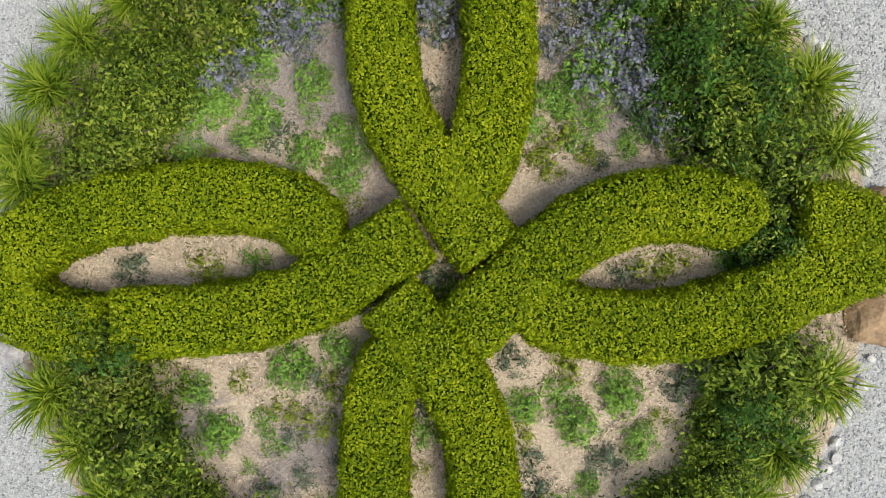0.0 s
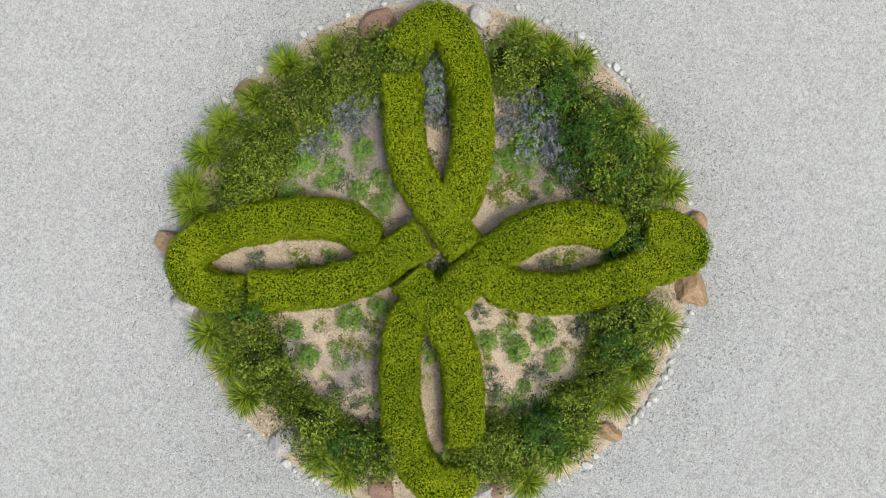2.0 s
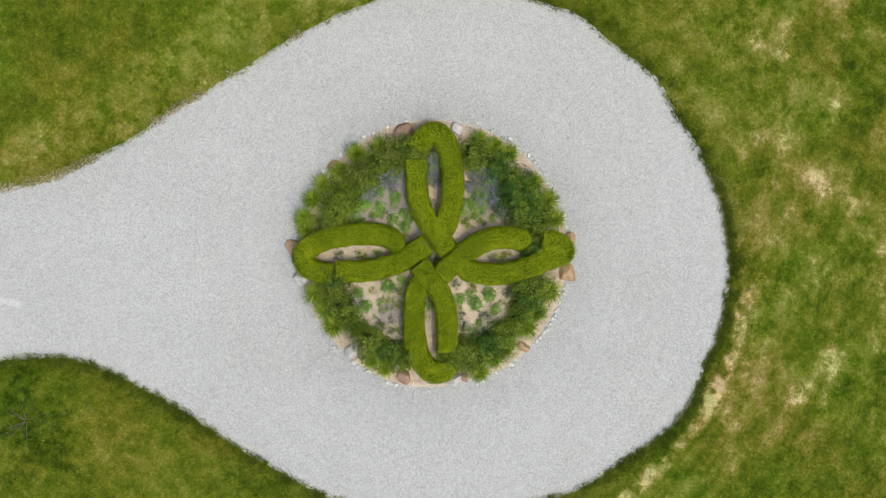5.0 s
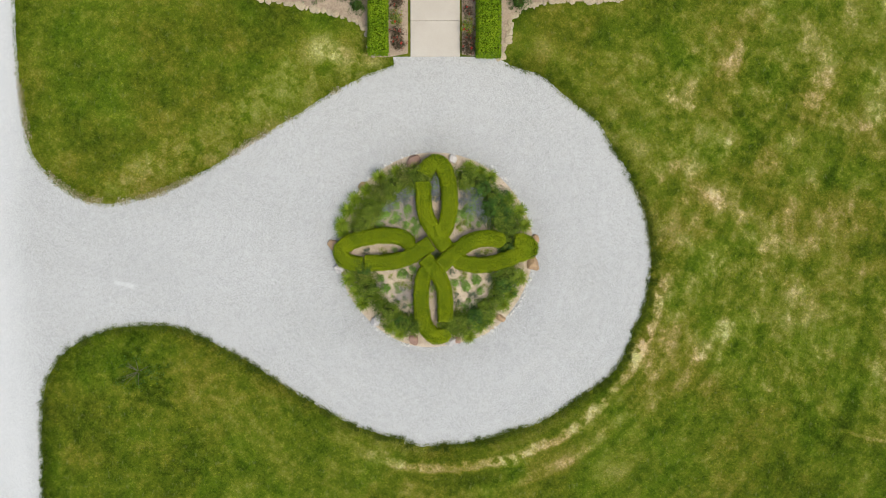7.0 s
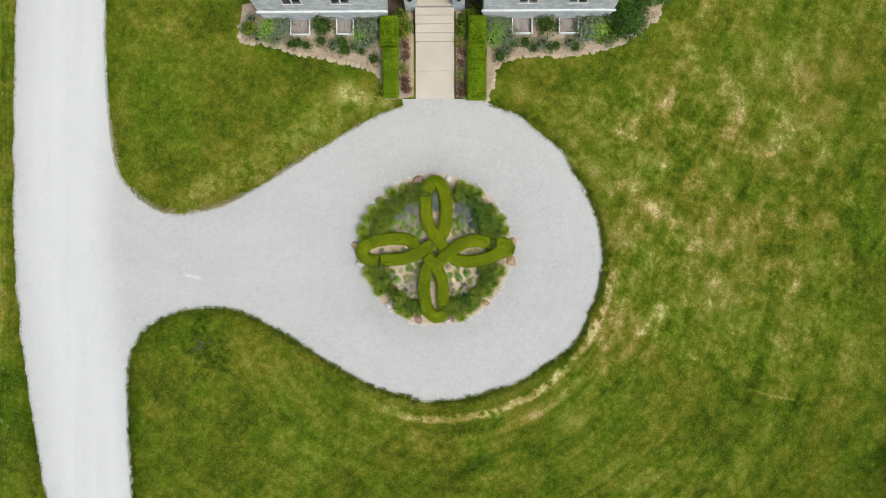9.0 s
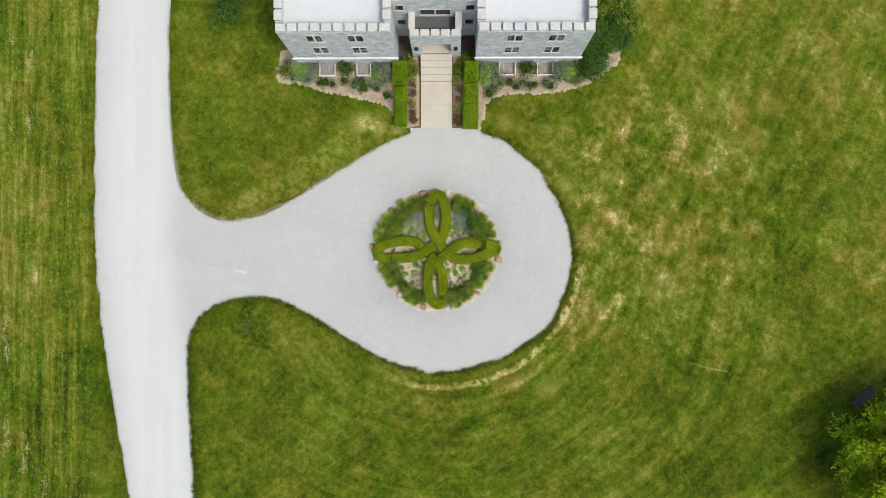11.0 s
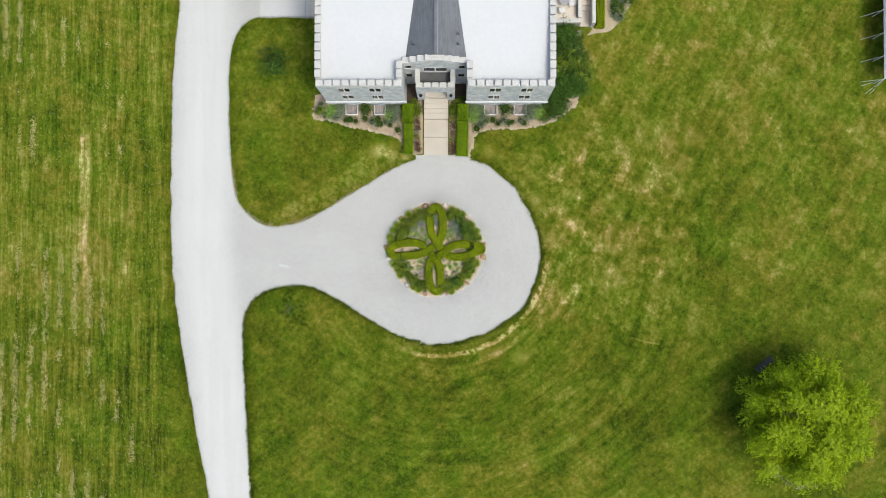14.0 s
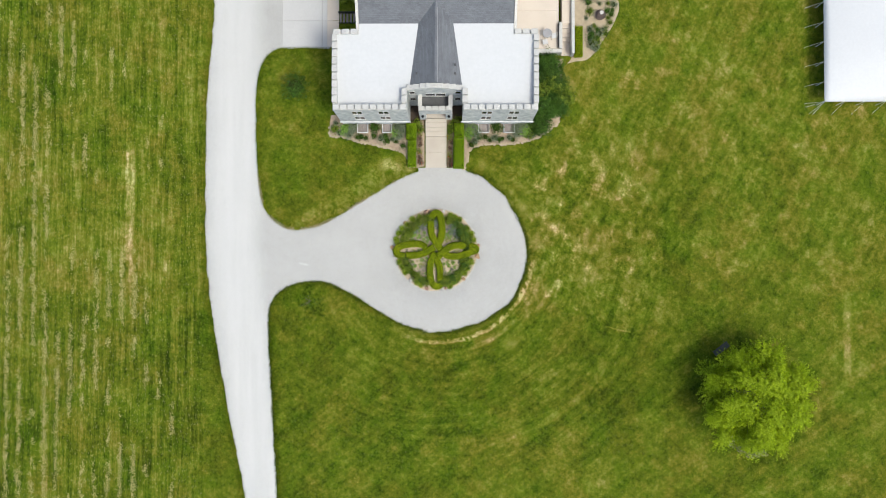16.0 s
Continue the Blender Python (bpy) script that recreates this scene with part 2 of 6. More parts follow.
    thatch = calc(nt, "MULTIPLY", band(nt, noise_tex(nt, 0.5, 4, tip=skew, rough=0.62, shift=57.0), 0.54, 2, 0.14), 0.75)
    col = mix(nt, thatch, col, mix(nt, 1.0, col, (1.13, 0.98, 1.2), "MULTIPLY"))
    fleck = calc(nt, "MULTIPLY", band(nt, noise_tex(nt, 5.0, 4, (1.4, 0.7, 1), rough=0.6, shift=21.0), 0.66, 2, 0.08), calc(nt, "MULTIPLY_ADD", west, 0.2, 0.1))
    if blades:
        fleck = calc(nt, "MULTIPLY", fleck, 0.3)
    col = mix(nt, fleck, col, (0.36, 0.33, 0.15))
    if blades:
        geo = nt.nodes.new("ShaderNodeNewGeometry")
        col = mix(nt, 0.85, col, ramp(nt, geo.outputs["Random Per Island"], [(0.0, (0.9, 0.95, 0.8)), (0.6, (1.25, 1.25, 1.1)), (1.0, (1.75, 1.65, 1.45))]), "MULTIPLY")
    nt.links.new(col, b.inputs["Base Color"])
    b.inputs["Roughness"].default_value = 0.85
    b.inputs["Specular IOR Level"].default_value = 0.03
    if not blades:
        bump(nt, b, blade, 0.7, 0.06)
    return m


def gravel_material():
    m, nt, b = nodes_of("gravel")
    x, y, z = position(nt)
    geo = nt.nodes.new("ShaderNodeNewGeometry")
    v = nt.nodes.new("ShaderNodeTexVoronoi")
    v.inputs["Scale"].default_value = 54.0
    nt.links.new(geo.outputs["Position"], v.inputs["Vector"])
    grey = nt.nodes.new("ShaderNodeRGBToBW")
    nt.links.new(v.outputs["Color"], grey.inputs[0])
    col = ramp(nt, grey.outputs[0], [(0.08, (0.245, 0.243, 0.231)), (0.28, (0.360, 0.358, 0.340)), (0.9, (0.460, 0.458, 0.437))])
    gap = ramp(nt, v.outputs["Distance"], [(0.4, (1, 1, 1)), (0.8, (0.55, 0.545, 0.53))])
    col = mix(nt, 0.5, col, gap, "MULTIPLY")
    skew = (0.6, 0.5, 0.8)
    crumb = ramp(nt, noise_tex(nt, 21.0, 3, tip=skew, rough=0.7), [(0.3, (0.72, 0.72, 0.715)), (0.5, (1.0, 1.0, 1.0)), (0.72, (1.2, 1.2, 1.2))])
    col = mix(nt, 0.9, col, crumb, "MULTIPLY")
    col = mix(nt, 0.7, col, ramp(nt, noise_tex(nt, 6.0, 4, tip=skew, rough=0.7), [(0.3, (0.88, 0.88, 0.875)), (0.7, (1.1, 1.1, 1.1))]), "MULTIPLY")
    bits = band(nt, noise_tex(nt, 11.0, 2, tip=skew, shift=3.0), 0.76, 2, 0.02)
    col = mix(nt, calc(nt, "MULTIPLY", bits, 0.6), col, (0.14, 0.125, 0.11))
    cloud = noise_tex(nt, 0.35, 5, tip=skew)
    col = mix(nt, 0.8, col, ramp(nt, cloud, [(0.3, (0.91, 0.91, 0.905)), (0.7, (1.0, 1.0, 1.0))]), "MULTIPLY")
    # pale dust pressed into the wheel tracks of the drive
    lane = calc(nt, "SUBTRACT", x, calc(nt, "MULTIPLY", calc(nt, "MINIMUM", y, 0.0), -0.12))
    track = band(nt, lane, -18.6, -16.9, 2.2)
    lines = noise_tex(nt, 1.4, 3, (1.2, 0.05, 1))
    col = mix(nt, calc(nt, "MULTIPLY", track, calc(nt, "MULTIPLY_ADD", lines, 0.5, 0.28)), col, (0.525, 0.525, 0.51))
    dust = noise_tex(nt, 0.22, 3, shift=5.0)
    col = mix(nt, calc(nt, "MULTIPLY", band(nt, dust, 0.5, 2, 0.2), 0.1), col, (0.5, 0.5, 0.505))
    su, sv = turned(nt, calc(nt, "ADD", x, 11.6), calc(nt, "ADD", y, 1.13), -12.0)
    scrape = calc(nt, "MULTIPLY", band(nt, calc(nt, "MULTIPLY_ADD", cloud, 0.3, su), -0.2, 0.35, 0.25), band(nt, calc(nt, "MULTIPLY_ADD", cloud, 0.2, sv), 0.06, 0.14, 0.08))
    col = mix(nt, calc(nt, "MULTIPLY", scrape, calc(nt, "MULTIPLY_ADD", noise_tex(nt, 9.0, 3), 0.6, 0.0)), col, (0.58, 0.58, 0.565))
    px, py = calc(nt, "SUBTRACT", x, 0.35), calc(nt, "SUBTRACT", y, 0.2)
    r = calc(nt, "SQRT", calc(nt, "ADD", calc(nt, "MULTIPLY", px, px), calc(nt, "MULTIPLY", py, py)))
    wave = calc(nt, "SINE", calc(nt, "MULTIPLY", calc(nt, "ADD", r, calc(nt, "MULTIPLY", cloud, 0.8)), 9.0))
    arcs = calc(nt, "MULTIPLY", band(nt, r, 4.6, 7.2, 0.6), calc(nt, "MULTIPLY", calc(nt, "MAXIMUM", wave, 0.0), 0.03))
    col = mix(nt, arcs, col, (0.55, 0.55, 0.55))
    nt.links.new(col, b.inputs["Base Color"])
    b.inputs["Roughness"].default_value = 0.95
    b.inputs["Specular IOR Level"].default_value = 0.15
    bump(nt, b, v.outputs["Distance"], 0.5, 0.012)
    return m


def stone_wall_material():
    m, nt, b = nodes_of("ashlar")
    x, y, z = position(nt)
    comb = nt.nodes.new("ShaderNodeCombineXYZ")
    nt.links.new(calc(nt, "ADD", x, y), comb.inputs[0])
    nt.links.new(z, comb.inputs[1])
    br = nt.nodes.new("ShaderNodeTexBrick")
    br.inputs["Scale"].default_value = 1.0
    br.inputs["Brick Width"].default_value, br.inputs["Row Height"].default_value = 0.46, 0.2
    br.inputs["Mortar Size"].default_value = 0.012
    br.inputs["Color1"].default_value, br.inputs["Color2"].default_value = (0.30, 0.33, 0.345, 1), (0.58, 0.605, 0.60, 1)
    br.inputs["Mortar"].default_value = (0.52, 0.52, 0.51, 1)
    nt.links.new(comb.outputs[0], br.inputs["Vector"])
    grain = noise_tex(nt, 7.0, 5)
    patch = noise_tex(nt, 2.6, 5, (1, 1, 0.75))
    col = mix(nt, 0.5, br.outputs["Color"], ramp(nt, patch, [(0.34, (0.27, 0.30, 0.32)), (0.5, (0.47, 0.49, 0.49)), (0.64, (0.68, 0.67, 0.64))]))
    col = mix(nt, 0.45, col, ramp(nt, grain, [(0.3, (0.6, 0.6, 0.6)), (0.65, (1, 1, 1))]), "MULTIPLY")
    nt.links.new(col, b.inputs["Base Color"])
    b.inputs["Roughness"].default_value = 0.9
    bump(nt, b, grain, 0.6, 0.03)
    return m


def shingle_material():
    m, nt, b = nodes_of("shingles")
    x, y, z = position(nt)
    comb = nt.nodes.new("ShaderNodeCombineXYZ")
    nt.links.new(calc(nt, "ADD", x, calc(nt, "MULTIPLY", y, 0.35)), comb.inputs[0])
    nt.links.new(z, comb.inputs[1])
    br = nt.nodes.new("ShaderNodeTexBrick")
    br.inputs["Scale"].default_value = 1.0
    br.inputs["Brick Width"].default_value, br.inputs["Row Height"].default_value = 0.33, 0.075
    br.inputs["Mortar Size"].default_value = 0.006
    br.inputs["Color1"].default_value, br.inputs["Color2"].default_value = (0.07, 0.075, 0.085, 1), (0.14, 0.15, 0.165, 1)
    br.inputs["Mortar"].default_value = (0.05, 0.05, 0.055, 1)
    nt.links.new(comb.outputs[0], br.inputs["Vector"])
    grain = noise_tex(nt, 22.0, 4)
    col = mix(nt, 0.5, br.outputs["Color"], ramp(nt, grain, [(0.35, (0.06, 0.065, 0.075)), (0.7, (0.2, 0.21, 0.23))]))
    col = mix(nt, 0.3, col, ramp(nt, noise_tex(nt, 1.1, 4), [(0.3, (0.07, 0.075, 0.085)), (0.7, (0.17, 0.18, 0.195))]))
    nt.links.new(col, b.inputs["Base Color"])
    b.inputs["Roughness"].default_value = 0.85
    bump(nt, b, br.outputs["Fac"], 0.3, 0.01)
    return m


LAWN, GRAVEL, ASHLAR, SHINGLE = lawn_material("lawn"), gravel_material(), stone_wall_material(), shingle_material()
GRASS = lawn_material("grass_blades", True)
BOX = foliage("boxwood_leaves", [(0.074, 0.122, 0.002), (0.158, 0.222, 0.003), (0.236, 0.300, 0.004), (0.375, 0.42, 0.012)], 0.5, 0.3, 1.1)
BOX_CORE = surface("boxwood_inner_shade", (0.014, 0.028, 0.001), (0.04, 0.065, 0.003), 30.0, spec=0.02)
ROSE = foliage("shrub_leaves", [(0.024, 0.05, 0.004), (0.061, 0.105, 0.007), (0.127, 0.185, 0.012), (0.28, 0.33, 0.04)], 0.45, 0.15, 1.5)
BRONZE_GREEN = foliage("olive_leaves", [(0.03, 0.04, 0.008), (0.075, 0.095, 0.012), (0.13, 0.16, 0.02), (0.24, 0.25, 0.05)], 0.45, 0.15, 1.5)
DARK_LEAF = foliage("dark_leaves", [(0.014, 0.036, 0.005), (0.032, 0.078, 0.008), (0.08, 0.145, 0.016)], 0.45, 0.15, 1.5)
LILY = foliage("strap_leaves", [(0.055, 0.105, 0.005), (0.13, 0.205, 0.010), (0.205, 0.285, 0.018), (0.31, 0.36, 0.04)], 0.45, 0.3, 2.0)
MINT = foliage("mint_leaves", [(0.10, 0.205, 0.03), (0.20, 0.35, 0.055), (0.32, 0.48, 0.10)], 0.5, 0.3, 2.5)
GREY_LEAF = foliage("silver_leaves", [(0.09, 0.12, 0.07), (0.15, 0.185, 0.11), (0.22, 0.25, 0.17)], 0.6, 0.2, 2.0)
LAVENDER = foliage("lavender_flowers", [(0.14, 0.14, 0.165), (0.215, 0.215, 0.262), (0.31, 0.315, 0.375)], 0.7, 0.2, 2.0)
YELLOW_LEAF = foliage("yellow_leaves", [(0.12, 0.17, 0.02), (0.22, 0.27, 0.03), (0.32, 0.36, 0.06)], 0.5, 0.25, 2.0)
TREE_LEAF = foliage("spring_leaves", [(0.16, 0.24, 0.004), (0.23, 0.335, 0.007), (0.31, 0.42, 0.012), (0.38, 0.48, 0.025)], 0.45, 0.35, 0.5)
RED_FLOWER = foliage("red_flowers", [(0.25, 0.01, 0.01), (0.42, 0.03, 0.02), (0.5, 0.08, 0.05)], 0.5, 0.2, 2.0)
RED_LEAF = foliage("bronze_leaves", [(0.03, 0.035, 0.015), (0.06, 0.05, 0.025), (0.10, 0.055, 0.035)], 0.5, 0.2, 2.0)
WHITE_FLOWER = foliage("white_flowers", [(0.33, 0.29, 0.16), (0.46, 0.42, 0.28), (0.58, 0.54, 0.4)], 0.6, 0.2, 2.0)
DRY_STEM = foliage("dry_stems", [(0.20, 0.17, 0.15), (0.33, 0.285, 0.26), (0.46, 0.41, 0.38)], 0.8, 0.1, 2.0)
CHIP = foliage("bark_chips", [(0.19, 0.14, 0.095), (0.40, 0.32, 0.23), (0.58, 0.48, 0.36), (0.74, 0.66, 0.54)], 0.85, 0.0, 1.2)
CRUMB = foliage("soil_crumbs", [(0.11, 0.085, 0.05), (0.24, 0.19, 0.115), (0.37, 0.31, 0.21), (0.5, 0.44, 0.34)], 0.9, 0.0, 1.2)
PEBBLE = foliage("pebbles", [(0.20, 0.197, 0.193), (0.35, 0.35, 0.347), (0.48, 0.48, 0.48), (0.58, 0.58, 0.575)], 0.9, 0.0, 1.2)
SOIL = surface("mulched_soil", (0.30, 0.24, 0.17), (0.61, 0.495, 0.365), 3.0, 0.95, 14.0, 0.8, 0.03)
HOUSE_SOIL = surface("house_bed_soil", (0.21, 0.155, 0.11), (0.38, 0.30, 0.215), 1.2, 0.95, 14.0, 0.8, 0.03)
EDGE_STONE = surface("bed_edging", (0.25, 0.20, 0.13), (0.42, 0.35, 0.24), 3.0, 0.9, 8.0, 0.8, 0.03)
LIMESTONE = surface("pale_limestone", (0.40, 0.385, 0.35), (0.58, 0.565, 0.53), 9.0, 0.85, 6.0, 0.5, 0.01)
ROCK_BROWN = surface("brown_fieldstone", (0.18, 0.115, 0.065), (0.44, 0.295, 0.165), 3.5, 0.85, 7.0, 0.8, 0.02)
ROCK_GREY = surface("grey_fieldstone", (0.22, 0.205, 0.195), (0.52, 0.49, 0.46), 4.0, 0.85, 7.0, 0.6, 0.02)
ROCK_RED = surface("reddish_fieldstone", (0.13, 0.08, 0.06), (0.33, 0.205, 0.15), 5.0, 0.85, 7.0, 0.6, 0.02)
CAP = surface("cast_stone_coping", (0.35, 0.345, 0.325), (0.47, 0.465, 0.44), 1.5, 0.85, 9.0, 0.4, 0.01)
WHITE_ROOF = surface("white_roof_membrane", (0.435, 0.446, 0.452), (0.462, 0.472, 0.478), 0.35, 0.6, 10.0, 0.02, 0.005, wear=0.12)
DARK_ROOF = surface("dark_roofing", (0.055, 0.057, 0.06), (0.10, 0.102, 0.107), 1.5, 0.8, 10.0)
WHITE_PAINT = surface("white_trim", (0.52, 0.53, 0.535), (0.60, 0.605, 0.605), 1.5, 0.6, 8.0, 0.1, 0.005, wear=0.4)
CONCRETE = surface("tan_concrete", (0.37, 0.33, 0.275), (0.44, 0.40, 0.34), 0.9, 0.9, 60.0, 0.15, 0.003, wear=0.4)
PAVING = surface("pinkish_concrete", (0.46, 0.40, 0.335), (0.53, 0.47, 0.40), 0.8, 0.9, 60.0, 0.15, 0.003, wear=0.4)
LOT = surface("pale_grey_concrete", (0.40, 0.395, 0.385), (0.45, 0.445, 0.435), 0.5, 0.9, 30.0, 0.15, 0.004, wear=0.4)
GREY_LEAD = surface("grey_flashing", (0.20, 0.205, 0.215), (0.27, 0.275, 0.285), 2.0, 0.5, 8.0, 0.2, 0.004, 0.4)
GREY_PAVING = surface("grey_concrete", (0.40, 0.40, 0.40), (0.52, 0.52, 0.52), 0.6, 0.9, 12.0, 0.3, 0.006)
BARK = surface("bark", (0.05, 0.04, 0.03), (0.16, 0.13, 0.10), 4.0, 0.95, 5.0, 0.9, 0.03, stretch=(1, 1, 0.2))
IRON = surface("black_iron", (0.012, 0.012, 0.013), (0.03, 0.03, 0.032), 6.0, 0.5, 6.0, 0.2, 0.004, 0.6)
EDGE_GREEN = foliage("shaded_long_grass", [(0.035, 0.06, 0.004), (0.07, 0.105, 0.008), (0.125, 0.155, 0.018)], 0.7, 0.15, 1.0)
MID_LEAF = foliage("green_leaves", [(0.016, 0.045, 0.006), (0.042, 0.10, 0.011), (0.10, 0.19, 0.024)], 0.45, 0.2, 1.5)
STRAW = foliage("straw", [(0.16, 0.16, 0.045), (0.27, 0.25, 0.09), (0.40, 0.36, 0.16)], 0.8, 0.1, 1.0)
CANVAS = surface("white_canvas", (0.50, 0.508, 0.515), (0.53, 0.538, 0.545), 0.5, 0.75, 10.0, 0.03, 0.005, wear=0.12)
ROPE = surface("pale_rope", (0.68, 0.67, 0.63), (0.82, 0.81, 0.78), 9.0, 0.9)
SLATE_BLUE = surface("blue_grey_paint", (0.028, 0.031, 0.036), (0.06, 0.064, 0.07), 3.0, 0.6)
CLAY = surface("dark_fired_clay", (0.05, 0.035, 0.03), (0.13, 0.095, 0.08), 5.0, 0.7)
WOOD = surface("weathered_wood", (0.14, 0.12, 0.11), (0.28, 0.25, 0.23), 3.0, 0.85, 8.0, 0.5, 0.01, stretch=(1, 0.15, 1))
DARK_INSIDE = surface("unlit_plaster", (0.10, 0.10, 0.10), (0.16, 0.16, 0.16), 1.0)


def glass_material():
    m, nt, b = nodes_of("dark_window_glass")
    col = ramp(nt, noise_tex(nt, 0.8, 2), [(0.3, (0.015, 0.017, 0.02)), (0.7, (0.03, 0.034, 0.04))])
    nt.links.new(col, b.inputs["Base Color"])
    b.inputs["Roughness"].default_value = 0.05
    b.inputs["Specular IOR Level"].default_value = 0.6
    return m


GLASS = glass_material()
PRIVET = foliage("privet_leaves", [(0.06, 0.12, 0.002), (0.115, 0.205, 0.003), (0.18, 0.29, 0.005), (0.28, 0.38, 0.015)], 0.5, 0.3, 1.6)


# ---- making things ----
def thing(name, label, category, x=0.0, y=0.0, z=0.0, group="", kind="", turn=0.0):
    ob = new(name)
    ob.matrix_world = pose(x, y, z, 0, 0, turn)
    return tagged(ob, label, category, group, kind)


def obj(name, me, material, parent=None, label=""):
    ob = new(name, me)
    if material and not me.materials:
        me.materials.append(material)
    if parent:
        ob.parent = parent
    if label:
        tagged(ob, label)
    return ob


def part(name, bm, material, parent=None, label=""):
    me = bpy.data.meshes.new(name)
    bmesh.ops.recalc_face_normals(bm, faces=bm.faces)
    bm.to_mesh(me)
    bm.free()
    return obj(name, me, material, parent, label)


def mesh_of(name, verts, faces):
    """A mesh from arrays of corners and of faces that all have the same count of corners."""
    verts, faces = np.asarray(verts, np.float32), np.asarray(faces, np.int32)
    me = bpy.data.meshes.new(name)
    n, k = faces.shape
    me.vertices.add(len(verts))
    me.vertices.foreach_set("co", verts.ravel())
    me.loops.add(n * k)
    me.loops.foreach_set("vertex_index", faces.ravel())
    me.polygons.add(n)
    me.polygons.foreach_set("loop_start", np.arange(0, n * k, k, dtype=np.int32))
    me.update(calc_edges=True)
    me.validate()
    return me


def box(bm, x0, x1, y0, y1, z0, z1, bevel=0.0):
    made = bmesh.ops.create_cube(bm, size=1, matrix=Matrix.LocRotScale(((x0 + x1) / 2, (y0 + y1) / 2, (z0 + z1) / 2), None, (x1 - x0, y1 - y0, z1 - z0)))
    if bevel:
        edges = {e for v in made["verts"] for e in v.link_edges}
        bmesh.ops.bevel(bm, geom=list(edges), offset=bevel, segments=1, affect="EDGES")
    return bm


def box_part(name, dims, material, parent=None, label="", bevel=0.0):
    return part(name, box(bmesh.new(), *dims, bevel=bevel), material, parent, label)


def tube(bm, points, radii, sides=7):
    """A round, tapering stem through the points."""
    rings = []
    pts = [Vector(p) for p in points]
    for k, p in enumerate(pts):
        way = (pts[min(k + 1, len(pts) - 1)] - pts[max(k - 1, 0)]).normalized()
        side = way.cross(Vector((0.3, 0.9, 0.1))).normalized()
        up = way.cross(side)
        rings.append([bm.verts.new(p + radii[k] * (math.cos(a) * side + math.sin(a) * up)) for a in np.linspace(0, 2 * math.pi, sides, False)])
    for a, b in zip(rings, rings[1:]):
        for i in range(sides):
            bm.faces.new((a[i], a[(i + 1) % sides], b[(i + 1) % sides], b[i]))
    bm.faces.new(rings[0][::-1])
    bm.faces.new(rings[-1])
    return bm


def smooth_line(points, step=0.05, closed=False):
    """A Catmull-Rom line through the points, at even steps."""
    p = np.array(points, float)
    ext = np.vstack([p[-1:], p, p[:2]]) if closed else np.vstack([2 * p[0] - p[1], p, 2 * p[-1] - p[-2]])
    out = []
    for k in range(1, len(ext) - 2):
        t = np.linspace(0, 1, 24, endpoint=False)[:, None]
        a, b, c, d = ext[k - 1 : k + 3]
        out.append(0.5 * (2 * b + (c - a) * t + (2 * a - 5 * b + 4 * c - d) * t**2 + (3 * b - a - 3 * c + d) * t**3))
    line = np.vstack(out + [ext[-2:-1]])
    s = np.r_[0, np.cumsum(np.linalg.norm(np.diff(line, axis=0), axis=1))]
    at = np.linspace(0, s[-1], max(3, int(s[-1] / step)))
    return np.stack([np.interp(at, s, line[:, k]) for k in range(p.shape[1])], 1)


def leaf_mesh(name, centres, normals, length, width, rng, spread=0.6, fold=0.15):
    """Many small pointed leaves, each lying about across its normal."""
    n = len(centres)
    nrm = normals + rng.normal(0, spread, (n, 3))
    nrm /= np.linalg.norm(nrm, axis=1, keepdims=True) + 1e-9
    any_way = rng.normal(0, 1, (n, 3))
    along = np.cross(nrm, any_way)
    along /= np.linalg.norm(along, axis=1, keepdims=True) + 1e-9
    across = np.cross(nrm, along)
    size = rng.uniform(0.65, 1.3, (n, 1))
    ln, wd = length * size / 2, width * size / 2
    bend = nrm * ln * fold
    v = np.stack([centres - along * ln - bend, centres + across * wd + bend * 0.6, centres + along * ln - bend, centres - across * wd + bend * 0.6], 1)
    return mesh_of(name, v.reshape(-1, 3), np.arange(4 * n).reshape(n, 4))


def inside(poly, pts):
    """Which of the points lie in the closed outline."""
    x, y = pts[:, 0], pts[:, 1]
    a, b = poly, np.roll(poly, -1, 0)
    hit = np.zeros(len(pts), bool)
    for (x0, y0), (x1, y1) in zip(a, b):
        if y0 != y1:
            cross = ((y0 > y) != (y1 > y)) & (x < (x1 - x0) * (y - y0) / (y1 - y0) + x0)
            hit ^= cross
    return hit


def sheet(name, outline, z, material, parent=None):
    """A flat sheet within an outline."""
    pts = [Vector((x, y, z)) for x, y in outline]
    flat = delaunay_2d_cdt([p.to_2d() for p in pts], [], [list(range(len(pts)))], 1, 1e-5)
    me = mesh_of(name, [(v.x, v.y, z) for v in flat[0]], flat[2])
    return obj(name, me, material, parent)


TABLE_GREY = surface("grey_table_paint", (0.20, 0.20, 0.21), (0.28, 0.28, 0.29), 3.0, 0.6)
SHRUB_SHADE = surface("shrub_inner_shade", (0.016, 0.026, 0.005), (0.045, 0.06, 0.014), 14.0, spec=0.02)

# ---- ground, drive and beds ----
rng = np.random.default_rng(5)
bm = bmesh.new()
bmesh.ops.create_grid(bm, x_segments=48, y_segments=48, size=2400)
for v in bm.verts:
    far = max(0.0, math.hypot(v.co.x, v.co.y) - 210)
    v.co.z = -0.012 + far * 0.01 * (noise.noise(v.co * 0.0015))
ground = tagged(part("ground", bm, LAWN), "mown green lawn with dry straw-coloured patches", "lawn", kind="structure")


